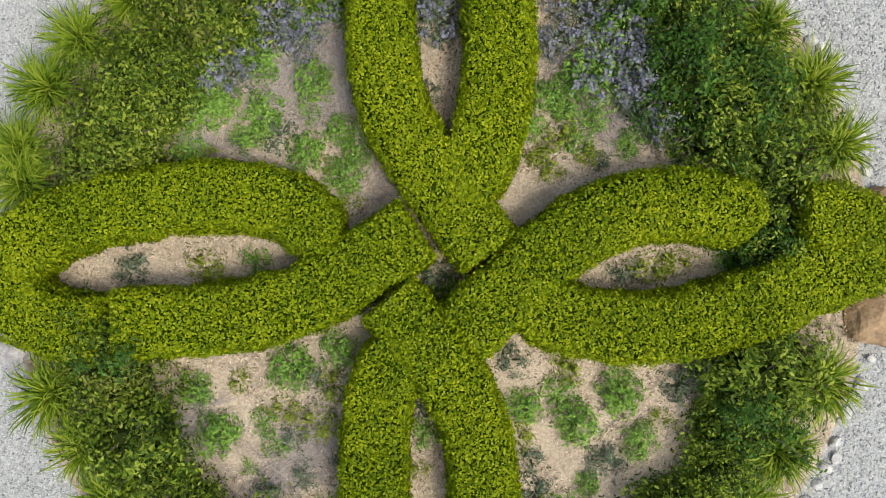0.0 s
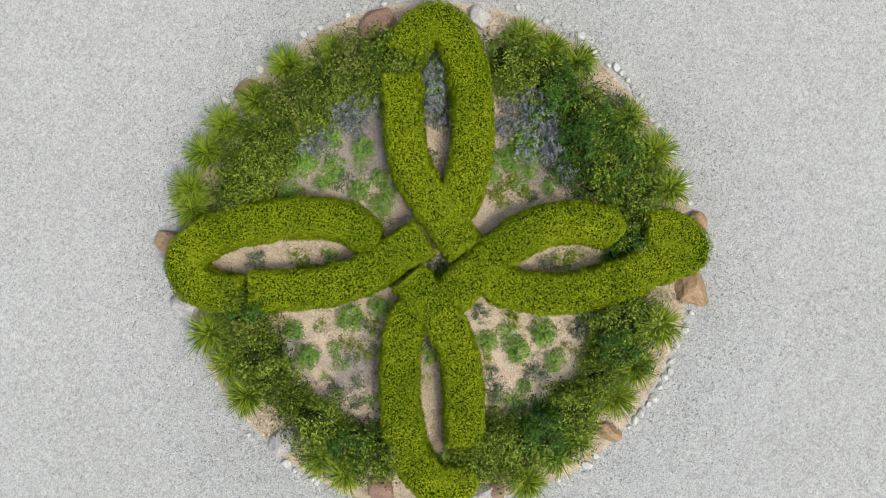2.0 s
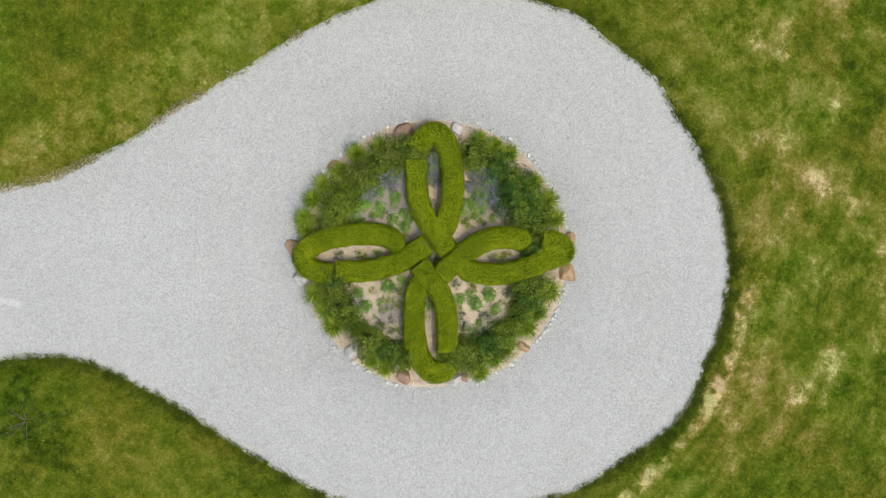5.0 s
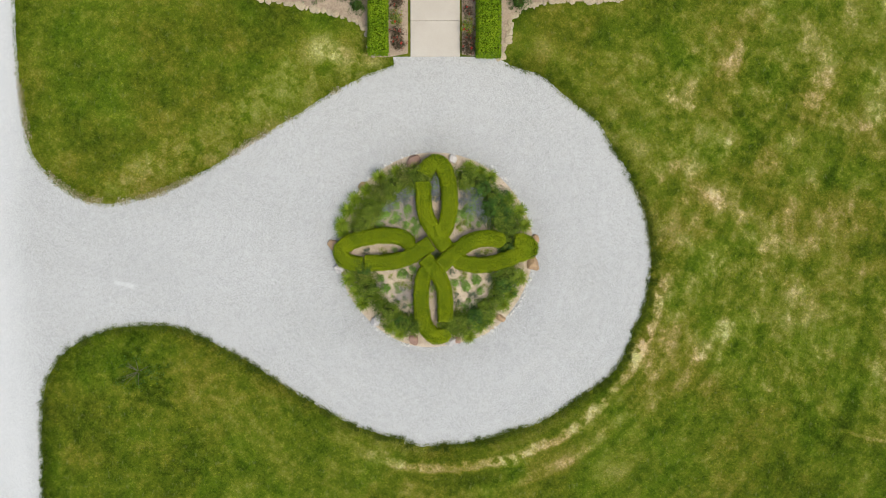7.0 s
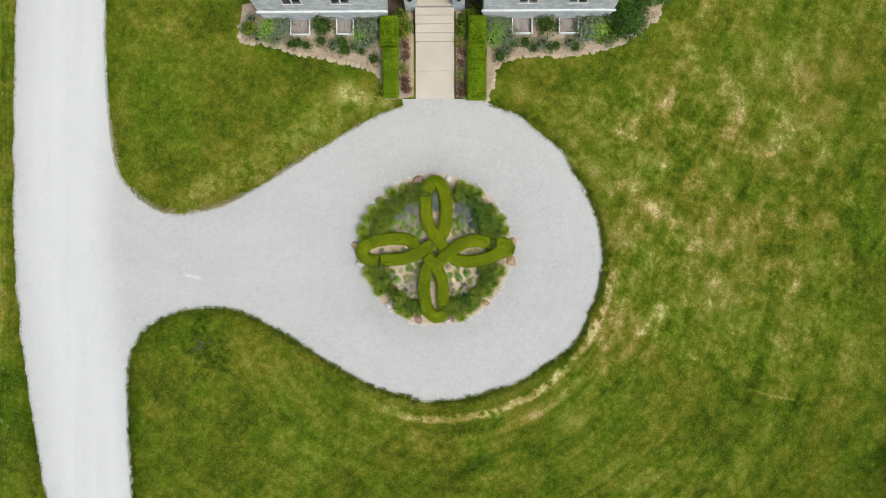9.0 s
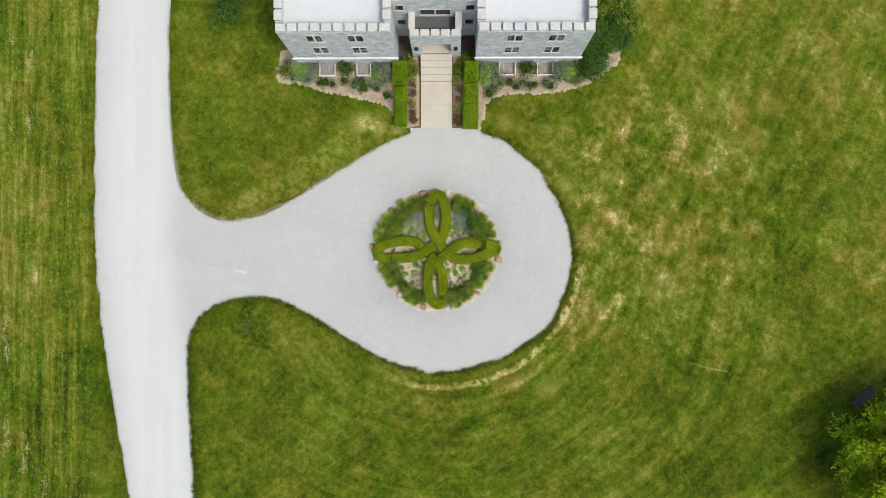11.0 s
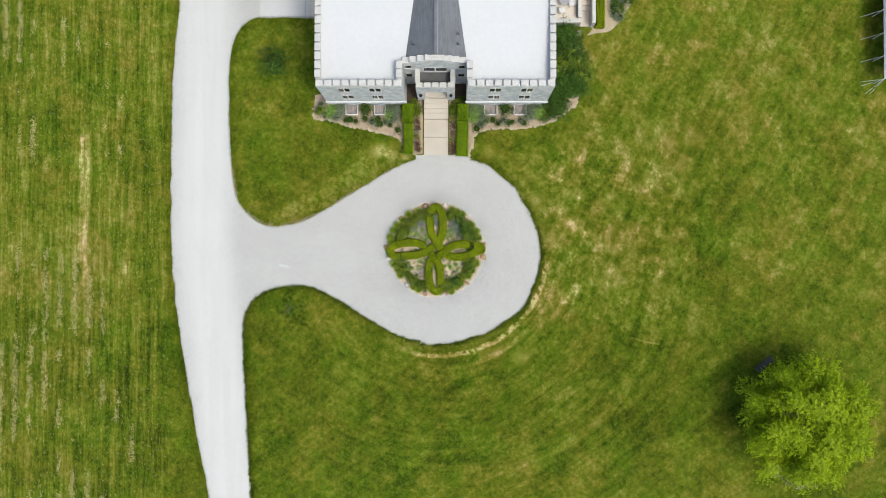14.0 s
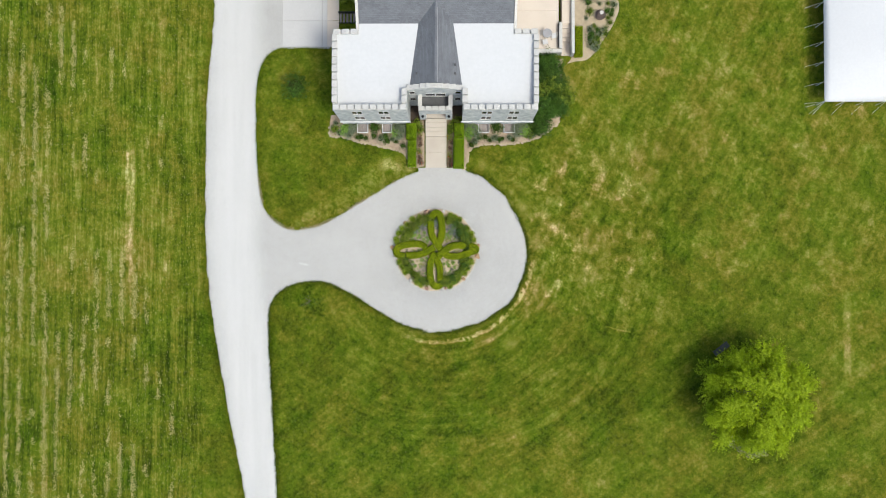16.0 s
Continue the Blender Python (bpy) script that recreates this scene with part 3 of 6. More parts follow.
def ragged(line, amount, seed):
    """The line with small uneven bays, as grass creeps over a gravel edge."""
    out = []
    for k, (x, y) in enumerate(line):
        q = Vector((x * 0.9 + seed, y * 0.9, seed))
        w = Vector((x * 5 + seed, y * 5, seed))
        out.append((x + amount * (noise.noise(q) + 0.6 * noise.noise(w)), y + amount * (noise.noise(q + Vector((9, 3, 1))) + 0.6 * noise.noise(w + Vector((4, 8, 2))))))
    return np.array(out)


road_west = smooth_line([(-19.6, 60), (-19.7, 24), (-20.2, 15), (-20.42, 7), (-20.2, -1), (-19.3, -8), (-17.5, -17.5), (-15.6, -26), (-6, -66)], 0.12)
road_east = smooth_line([(-1.6, -66), (-12.4, -32), (-13.7, -23), (-14.45, -11.5), (-14.7, -6.4), (-14.35, -4.3), (-13.2, -3.2), (-11.4, -2.7), (-9.6, -2.8), (-7.5, -3.75), (-5.2, -5.15), (-3.3, -6.25), (-1.2, -6.95)], 0.12)
circle = smooth_line([(-1.21, -7.05), (-0.00, -7.09), (1.01, -7.00), (2.28, -6.74), (3.34, -6.44), (4.18, -6.08), (5.02, -5.53), (5.73, -5.00), (6.41, -4.49), (6.93, -3.86), (7.28, -3.03), (7.69, -1.99), (7.95, -0.93), (8.01, -0.08), (7.87, 0.98), (7.59, 2.04), (7.09, 3.08), (6.51, 4.04), (5.95, 4.95), (5.07, 5.70), (4.04, 6.51), (2.76, 7.12)], 0.1)
north_bay = smooth_line([(-1.6, 7.12), (-2.55, 6.72), (-3.6, 6.19), (-5.7, 4.95), (-7.8, 3.65), (-9.4, 2.72), (-11.0, 2.12), (-12.5, 1.95), (-13.8, 2.42), (-14.95, 3.55), (-15.5, 5.3), (-15.86, 9), (-15.9, 14.2), (-15.5, 16.4), (-14.4, 17.75), (-12.4, 18.0), (-9.5, 17.9)], 0.12)
soft_edges = [ragged(road_west, 0.12, 1.0), ragged(road_east, 0.08, 2.0), ragged(circle, 0.08, 3.0), ragged(north_bay, 0.08, 4.0)]
GRAVEL_LINE = np.vstack([soft_edges[0], [(34, -300), (39, -300)], *soft_edges[1:3], [(2.2, 7.36), (-1.6, 7.38)], soft_edges[3], [(-9.2, 18.2), (-9.2, 36), (-15, 40), (-15.2, 90), (-13, 320), (-17, 320)]])
drive = tagged(sheet("drive", GRAVEL_LINE, 0.012, GRAVEL), "pale grey crushed limestone drive with a turning circle", "gravel drive", kind="structure")

# the round bed in the turning circle
BED_X, BED_Y, BED_R = -0.03, 0.16, 3.62
bm = bmesh.new()
rings = []
for k, f in enumerate(np.linspace(1.0, 0.0, 15)):
    ring = []
    for a in np.linspace(0, 2 * math.pi, 72, False):
        r = BED_R * f * (1 + 0.02 * noise.noise(Vector((math.cos(a) * 2, math.sin(a) * 2, 0))))
        x, y = BED_X + r * math.cos(a), BED_Y + r * math.sin(a)
        ring.append(bm.verts.new((x, y, 0.016 + 0.05 * min(1, (1 - f) * 5) + (0.02 * noise.noise(Vector((x * 2.5, y * 2.5, 1))) if k else 0))))
    rings.append(ring)
for a, b in zip(rings, rings[1:]):
    for i in range(72):
        bm.faces.new((a[i], a[(i + 1) % 72], b[(i + 1) % 72], b[i]))
bmesh.ops.remove_doubles(bm, verts=bm.verts, dist=0.002)
round_bed = tagged(part("garden_bed", bm, SOIL), "round bed of sandy brown mulched soil in the gravel", "flower bed", kind="structure")

# beds along the front of the house
WEST_BED = smooth_line([(-1.05, 7.5), (-2.0, 7.36), (-2.45, 7.6), (-2.75, 8.5), (-3.6, 8.95), (-5.2, 9.35), (-6.8, 9.65), (-8.2, 10.1), (-9.35, 10.2), (-9.4, 11.2)], 0.15)
WEST_BED = np.vstack([WEST_BED, [(-9.3, 12.0), (-8.0, 12.2), (-2.4, 12.2), (-2.4, 12.95), (-1.05, 12.95)]])
EAST_BED = smooth_line([(0.97, 7.45), (2.2, 7.3), (2.6, 7.6), (2.75, 8.5), (3.1, 9.0), (4.0, 9.4), (6.2, 9.45), (8.3, 9.8), (9.7, 10.5), (10.75, 11.5), (11.35, 13.4), (11.1, 15.2), (10.9, 16.2)], 0.15)
EAST_BED = np.vstack([EAST_BED, [(11.2, 17.0), (8.2, 17.0), (8.2, 12.2), (2.4, 12.2), (2.4, 12.95), (0.97, 12.95)]])
for line in (WEST_BED, EAST_BED):
    tagged(sheet("garden_bed", line, 0.03, HOUSE_SOIL), "brown mulched planting bed along the house front", "flower bed", kind="structure")

# ---- knot garden hedges ----
BED_Z = 0.05


def profile(width, height, n=60, power=0.3):
    """Half a rounded box, from one foot over the top to the other: place across, height, and outward normal."""
    a = np.linspace(0, math.pi, n)
    c, s = np.cos(a), np.sin(a)
    across, up = width / 2 * np.sign(c) * np.abs(c) ** power, height * np.abs(s) ** power
    d = np.gradient(np.stack([across, up], 1), axis=0)
    nrm = np.stack([d[:, 1], -d[:, 0]], 1)
    nrm /= np.linalg.norm(nrm, axis=1, keepdims=True) + 1e-9
    nrm = np.where((nrm * np.stack([across, up], 1)).sum(1, keepdims=True) < 0, -nrm, nrm)
    return across, up, nrm


def hedge(name, label, line, width, height, z, seed, density=6300, leaf=(0.031, 0.0165), group="", leaves=None, rough=0.027, step=0.05, rounded=(False, False)):
    """A clipped hedge along a line: a core coloured dark as inner shade, and its leaves."""
    r = np.random.default_rng(seed)
    pts = smooth_line(line, step)
    mid = pts.mean(0)
    top = thing(name, label, "hedge", mid[0], mid[1], z, group)
    pts = pts - mid
    tan = np.gradient(pts, axis=0)
    tan /= np.linalg.norm(tan, axis=1, keepdims=True)
    side = np.stack([-tan[:, 1], tan[:, 0]], 1)
    # a rounded end narrows over the last stretch
    run = np.arange(len(pts)) * step
    lim = width * 0.5
    slim = np.ones(len(pts))
    for is_round, d in zip(rounded, (run, run[-1] - run)):
        if is_round:
            slim = np.minimum(slim, np.sqrt(np.clip(1 - ((lim - np.minimum(d, lim)) / lim) ** 2, 0.05, 1)))
    # core: a solid shell whose dark green stands in for shade behind the leaves
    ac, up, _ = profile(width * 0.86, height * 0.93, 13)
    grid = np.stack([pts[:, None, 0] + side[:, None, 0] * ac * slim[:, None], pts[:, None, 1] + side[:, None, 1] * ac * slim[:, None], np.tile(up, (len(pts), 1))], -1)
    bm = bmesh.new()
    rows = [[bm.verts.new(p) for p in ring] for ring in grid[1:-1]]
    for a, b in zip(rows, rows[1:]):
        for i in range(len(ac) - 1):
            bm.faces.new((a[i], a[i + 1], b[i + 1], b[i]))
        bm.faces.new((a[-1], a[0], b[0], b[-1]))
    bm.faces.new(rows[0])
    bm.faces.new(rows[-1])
    part("core", bm, BOX_CORE, top, "dark inner core standing in for shade between leaves")
    # leaves over the top and sides
    ac, up, nr = profile(width, height)
    arc = np.r_[0, np.cumsum(np.hypot(np.diff(ac), np.diff(up)))]
    length = step * len(pts)
    n = int(length * arc[-1] * density)
    s = r.uniform(0, len(pts) - 1.001, n)
    u = np.interp(r.uniform(0, arc[-1], n), arc, np.arange(len(ac)))
    k, f = s.astype(int), s % 1
    pick = lambda v: v[k] * (1 - f[:, None]) + v[np.minimum(k + 1, len(pts) - 1)] * f[:, None]
    base, sd = pick(pts), pick(side)
    a_, h_ = np.interp(u, np.arange(len(ac)), ac), np.interp(u, np.arange(len(ac)), up)
    n2 = nr[np.round(u).astype(int)]
    lump = np.array([noise.noise(Vector((x * 5 + seed, y * 5, q * 5))) for x, y, q in zip(base[:, 0] + sd[:, 0] * a_, base[:, 1] + sd[:, 1] * a_, h_)])
    out = lump * rough * 1.6 + r.normal(0, rough * 0.55, n) - 0.008
    cx = (a_ + n2[:, 0] * out) * (slim[k] * (1 - f) + slim[np.minimum(k + 1, len(pts) - 1)] * f)
    c = np.stack([base[:, 0] + sd[:, 0] * cx, base[:, 1] + sd[:, 1] * cx, np.maximum(h_ + n2[:, 1] * out, 0.02)], 1)
    nn = np.stack([sd[:, 0] * n2[:, 0], sd[:, 1] * n2[:, 0], n2[:, 1]], 1)
    # and over both ends
    ne = int(width * height * density)
    for e, way, is_round in ((0, -1, rounded[0]), (len(pts) - 1, 1, rounded[1])):
        if is_round:
            continue
        q = np.stack([r.uniform(-width / 2, width / 2, ne), r.uniform(0.02, height * 0.96, ne)], 1)
        o = r.normal(0, rough * 0.6, ne)
        c = np.vstack([c, np.stack([pts[e, 0] + side[e, 0] * q[:, 0] + way * tan[e, 0] * o, pts[e, 1] + side[e, 1] * q[:, 0] + way * tan[e, 1] * o, q[:, 1]], 1)])
        nn = np.vstack([nn, np.tile([way * tan[e, 0], way * tan[e, 1], 0.3], (ne, 1))])
    me = leaf_mesh("leaves", c, nn + np.array([0, 0, 0.25]), leaf[0], leaf[1], r, 0.55)
    tagged(obj("leaves", me, leaves or BOX, top), kind="stuff")
    return top


KNOT = [
    ([(-0.84, 0.27), (-1.23, 0.58), (-1.62, 0.67), (-2.09, 0.67), (-2.62, 0.59), (-3.13, 0.45), (-3.50, 0.18), (-3.46, -0.14), (-3.14, -0.34), (-2.76, -0.40)], 0.55, 0.55, "western loop", (True, False)),
    ([(-2.60, -0.35), (-1.96, -0.33), (-1.5, -0.27), (-1.03, -0.13), (-0.64, 0.1), (-0.20, 0.38)], 0.56, 0.56, "arm running into the centre", (False, False)),
    ([(-0.48, 2.62), (-0.47, 1.96), (-0.41, 1.49), (-0.23, 1.09), (0.03, 0.69), (0.38, 0.20)], 0.55, 0.58, "arm crossing the centre", (False, False)),
    ([(-0.42, 2.95), (-0.27, 3.23), (0.02, 3.38), (0.29, 3.15), (0.43, 2.7), (0.50, 2.2), (0.49, 1.67), (0.41, 1.21), (0.27, 0.86), (0.13, 0.62)], 0.57, 0.57, "northern loop", (False, True)),
    ([(0.15, -0.46), (0.48, -0.17), (0.82, 0.15), (1.22, 0.41), (1.61, 0.54), (2.01, 0.55), (2.56, 0.46)], 0.57, 0.57, "arm crossing the centre", (False, True)),
    ([(0.61, -0.22), (1.2, -0.40), (1.66, -0.43), (2.12, -0.37), (2.65, -0.2), (3.05, -0.02), (3.50, 0.13), (3.28, 0.40), (2.9, 0.45)], 0.56, 0.55, "eastern loop", (True, False)),
    ([(-0.42, -0.18), (-0.15, -0.5), (0.08, -0.83), (0.24, -1.16), (0.32, -1.62), (0.33, -2.48)], 0.54, 0.56, "arm crossing the centre", (False, False)),
    ([(-0.29, -0.49), (-0.48, -0.89), (-0.55, -1.35), (-0.56, -1.87), (-0.47, -2.5), (-0.28, -2.85), (-0.03, -3.05), (0.27, -2.99), (0.42, -2.82)], 0.54, 0.54, "southern loop", (True, True)),
]
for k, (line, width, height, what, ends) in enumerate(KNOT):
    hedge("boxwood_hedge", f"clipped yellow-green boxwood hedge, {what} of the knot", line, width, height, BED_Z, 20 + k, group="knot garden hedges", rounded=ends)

# clipped hedges beside the front walk
hedge("boxwood_hedge", "low clipped bright green hedge beside the concrete walk", [(-2.15, 7.42), (-2.14, 8.6), (-2.14, 9.7)], 0.72, 0.75, 0.03, 40, 1900, (0.05, 0.03), "walk hedges", leaves=PRIVET, step=0.1)
hedge("boxwood_hedge", "clipped darker green hedge running up to the house", [(-2.2, 9.85), (-2.19, 10.6), (-2.2, 11.15)], 0.86, 0.95, 0.03, 41, 1500, (0.05, 0.03), "walk hedges", leaves=PRIVET, step=0.1)
hedge("boxwood_hedge", "low clipped bright green hedge beside the concrete walk", [(1.95, 7.3), (1.96, 8.6), (1.97, 9.85)], 0.9, 0.78, 0.03, 42, 1900, (0.05, 0.03), "walk hedges", leaves=PRIVET, step=0.1)
hedge("boxwood_hedge", "clipped darker green hedge running up to the house", [(1.99, 10.0), (1.99, 10.5), (1.99, 11.15)], 0.84, 0.95, 0.03, 43, 1500, (0.05, 0.03), "walk hedges", leaves=PRIVET, step=0.1)

# ---- the house ----
WALL_Y, FOOT, ROOF_Z, CRENEL, MERLON = 11.22, 1.72, 6.9, 7.36, 7.76


def wall_grid(bm, x0, x1, z0, z1, y0, y1, holes):
    """A wall facing along y with openings right through it; holes: x0, x1, z0, z1."""
    xs = sorted({x0, x1, *(v for h in holes for v in h[:2])})
    zs = sorted({z0, z1, *(v for h in holes for v in h[2:])})
    for a, b in zip(zs, zs[1:]):
        run = None
        for c, d in zip(xs, xs[1:]):
            mx, mz = (c + d) / 2, (a + b) / 2
            if any(h[0] < mx < h[1] and h[2] < mz < h[3] for h in holes):
                if run:
                    box(bm, run[0], run[1], y0, y1, a, b)
                run = None
            else:
                run = (run[0], d) if run else (c, d)
        if run:
            box(bm, run[0], run[1], y0, y1, a, b)
    return bm


def window(parent, x, z, width, height, y, lights=2):
    """A recessed window of so many lights with a pale sill, facing south."""
    bm = bmesh.new()
    h, w, t = height / 2, width / 2, 0.035
    for a, b, c, d in ((-w, w, h - t, h), (-w, w, -h, -h + t), (-w, -w + t, -h + t, h - t), (w - t, w, -h + t, h - t)):
        box(bm, x + a, x + b, y - 0.03, y + 0.05, z + c, z + d)
    for k in range(1, lights):
        m = x - w + k * width / lights
        box(bm, m - 0.04, m + 0.04, y - 0.028, y + 0.048, z - h + t, z + h - t)
    frame_part = part("window", bm, WHITE_PAINT, parent, "small dark window with pale frame")
    for k in range(lights):
        lo, hi = x - w + t + k * (width - t) / lights, x - w + (k + 1) * (width - t) / lights
        box_part("pane", (lo, hi, y - 0.012, y + 0.0, z - h + t, z + h - t), GLASS, frame_part)
    box_part("sill", (x - w - 0.08, x + w + 0.08, y - 0.05, y + 0.06, z - h - 0.11, z - h - 0.004), CAP, frame_part, "pale stone sill")
    box_part("lintel", (x - w - 0.08, x + w + 0.08, y - 0.008, y + 0.06, z + h + 0.004, z + h + 0.14), CAP, frame_part, "pale stone lintel")
    return frame_part


def merlons(parent, start, end, thick, base, top, pitch=0.62, share=0.74):
    """A crenellated parapet: a low wall, and merlons that stand on it, each with its weathered coping."""
    (x0, y0), (x1, y1) = start, end
    along = Vector((x1 - x0, y1 - y0, 0))
    n = max(2, round(along.length / pitch))
    level = abs(along.x) > abs(along.y)
    # coping of the low wall
    ex, ey = (0.0, thick / 2 + 0.02) if level else (thick / 2 + 0.02, 0.0)
    part("wall_coping", box(bmesh.new(), x0 - ex, x1 + ex, y0 - ey, y1 + ey, base, base + 0.06, bevel=0.01), CAP, parent, "pale cast stone coping")
    base = base + 0.064
    for k in range(n):
        c = Vector((x0, y0, 0)) + along * ((k + 0.5) / n)
        half = along.length / n * share / 2
        hx, hy = (half, thick / 2) if level else (thick / 2, half)
        j = 0.012 * math.sin(k * 7.3 + x0)
        m = box_part("merlon", (c.x - hx, c.x + hx, c.y - hy, c.y + hy, base, top - 0.07 + j), ASHLAR, parent)
        bm = box(bmesh.new(), c.x - hx - 0.03, c.x + hx + 0.03, c.y - hy - 0.03, c.y + hy + 0.03, top - 0.066 + j, top + j, bevel=0.015)
        part("coping", bm, CAP, m, "pale cast stone coping")


house = thing("house", "grey stone castle-style house with crenellated parapets and white flat roofs", "house", 0.0, 17.0)
HOUSE_INV = Matrix.Translation((0, -17, 0))


def settle(ob):
    """Keeps a part that was built in world places where it is, under the house."""
    ob.matrix_parent_inverse = HOUSE_INV
    return ob


WIN = [(-6.4, 6.02), (-4.22, 6.02), (-6.4, 3.42), (-4.22, 3.42)]
for side, x0, x1, inner in ((-1, -8.22, -2.28, -2.28), (1, 2.26, 8.3, 2.26)):
    outer = x0 if side < 0 else x1
    spots = WIN if side < 0 else [(4.24, 6.02), (6.46, 6.02), (4.24, 3.38), (6.46, 3.38)]
    bm = wall_grid(bmesh.new(), x0, x1, 0.0, CRENEL, WALL_Y, WALL_Y + 0.34, [(x - 0.43, x + 0.43, z - 0.66, z + 0.66) for x, z in spots])
    box(bm, outer - 0.17 - 0.17 * side, outer + 0.17 - 0.17 * side, WALL_Y + 0.34, 17.3, 0.0, CRENEL)
    box(bm, inner - 0.17 + 0.17 * -side * -1, inner + 0.17 + 0.17 * -side * -1, WALL_Y + 0.34, 12.95, 0.0, CRENEL)
    lo, hi = (x0, -6.12) if side < 0 else (6.36, x1)
    box(bm, lo, hi, 17.3, 17.64, 0.0, CRENEL)
    wall = settle(part("wing_wall", bm, ASHLAR, house, "rough grey stone wing wall"))
    for x, z in spots:
        window(wall, x, z, 0.86, 1.32, WALL_Y)
    bm = box(bmesh.new(), x0 - 0.09, x1 + 0.09, WALL_Y - 0.1, WALL_Y - 0.004, FOOT - 0.2, FOOT, bevel=0.02)
    part("water_table", bm, WHITE_PAINT, wall, "pale projecting stone ledge")
    # parapet
    merlons(wall, (x0, WALL_Y + 0.16), (x1, WALL_Y + 0.16), 0.36, CRENEL + 0.004, MERLON)
    merlons(wall, (outer - 0.17 * side, WALL_Y + 0.5), (outer - 0.17 * side, 17.3), 0.36, CRENEL + 0.004, MERLON)
    merlons(wall, (inner + 0.17 * side, WALL_Y + 0.5), (inner + 0.17 * side, 12.95), 0.38, CRENEL + 0.004, MERLON)
    merlons(wall, (lo, 17.47), (hi, 17.47), 0.36, CRENEL + 0.004, MERLON)
    # flat roof, rising gently to the back
    bm = bmesh.new()
    deep = 17.3
    rise = lambda y: ROOF_Z + 0.098 * (y - WALL_Y - 0.34)
    reach = -6.1 if side < 0 else 6.34
    in_x = 0.6 * side
    rim = [(outer - 0.34 * side, WALL_Y + 0.34), (inner + 0.34 * side, WALL_Y + 0.34), (inner + 0.34 * side, 12.95), (in_x, 12.95), (in_x, 18.15), (reach, 18.15), (reach, deep), (outer - 0.34 * side, deep)]
    f = bm.faces.new([bm.verts.new((x, y, rise(y))) for x, y in rim])
    made = bmesh.ops.extrude_face_region(bm, geom=bm.faces[:])
    bmesh.ops.translate(bm, verts=[v for v in made["geom"] if isinstance(v, bmesh.types.BMVert)], vec=(0, 0, -0.15))
    settle(part("flat_roof", bm, WHITE_ROOF, house, "bright white flat roof membrane"))
    settle(box_part("floor_slab", (x0 + 0.4, x1 - 0.4, WALL_Y + 0.4, 17.2, 0.2, 0.3), DARK_INSIDE, house))
    settle(box_part("inner_wall", (x0 + 0.36, x1 - 0.36, WALL_Y + 1.6, WALL_Y + 1.7, 0.31, ROOF_Z - 0.2), DARK_INSIDE, house))

# tower between the wings
TOWER_Y = 12.87
slots = [(-1.9, 6.0), (1.88, 6.0), (-1.93, 3.2), (1.86, 3.2)]
holes = [(x - 0.25, x + 0.25, z - 0.5, z + 0.5) for x, z in slots] + [(-0.85, 0.85, 4.6, 5.7), (-0.55, 0.55, 0.92, 3.1)]
bm = wall_grid(bmesh.new(), -2.26, 2.24, 0.0, 7.05, TOWER_Y, TOWER_Y + 0.34, holes)
tower = settle(part("tower_wall", bm, ASHLAR, house, "grey stone entrance tower wall"))
for x, z in slots:
    window(tower, x, z, 0.5, 1.0, TOWER_Y, 1)
window(tower, 0.0, 5.15, 1.7, 1.1, TOWER_Y, 2)
bm = box(bmesh.new(), -0.55, 0.55, TOWER_Y + 0.2, TOWER_Y + 0.26, 0.93, 3.1)
door = part("front_door", bm, DARK_INSIDE, tower, "dark front door under the porch")
steps_up = [(-2.26, -1.72, 7.35), (-1.72, -1.2, 7.65), (-1.2, -0.66, 7.9), (-0.66, 0.66, 8.12), (0.66, 1.2, 7.9), (1.2, 1.72, 7.65), (1.72, 2.24, 7.35)]
for a, b, h in steps_up:
    m = box_part("merlon", (a, b - 0.004, TOWER_Y, TOWER_Y + 0.34, 7.054, h - 0.09), ASHLAR, tower)
    bm = box(bmesh.new(), a - 0.01, b - 0.02, TOWER_Y - 0.04, TOWER_Y + 0.38, h - 0.086, h, bevel=0.015)
    part("coping", bm, CAP, m, "pale cast stone coping")

# porch in front of the tower
PORCH_Z = 4.15
bm = wall_grid(bmesh.new(), -1.42, 1.4, 0.0, 4.75, 11.62, 11.9, [(-0.85, 0.83, 0.0, 3.0)])
wall_bits = [(-1.42, -1.14), (1.12, 1.4)]
for a, b in wall_bits:
    box(bm, a, b, 11.9, TOWER_Y - 0.004, 0.0, 4.75)
porch = settle(part("porch", bm, ASHLAR, house, "small crenellated stone entrance porch"))
box_part("porch_roof", (-1.136, 1.116, 11.904, TOWER_Y - 0.004, PORCH_Z - 0.15, PORCH_Z), DARK_ROOF, porch, "dark flat porch roof")
merlons(porch, (-1.42, 11.76), (1.4, 11.76), 0.3, 4.754, 5.12, 0.56)
for cx in (-1.28, 1.26):
    merlons(porch, (cx, 11.95), (cx, TOWER_Y), 0.3, 4.754, 5.12, 0.5, 0.96)
for cx in (-1.13, 1.11):
    lamp = thing("wall_lantern", "small black wall lantern beside the porch arch", "lantern", cx, 11.5, 2.3, "porch lanterns")
    bm = bmesh.new()
    bmesh.ops.create_cone(bm, cap_ends=True, segments=6, radius1=0.07, radius2=0.1, depth=0.26)
    part("lantern_body", bm, IRON, lamp)
    bm = bmesh.new()
    bmesh.ops.create_cone(bm, cap_ends=True, segments=6, radius1=0.13, radius2=0.02, depth=0.1, matrix=Matrix.Translation((0, 0, 0.18)))
    part("lantern_cap", bm, IRON, lamp)
    part("bracket", box(bmesh.new(), -0.02, 0.02, 0.0, 0.124, -0.02, 0.02), IRON, lamp)

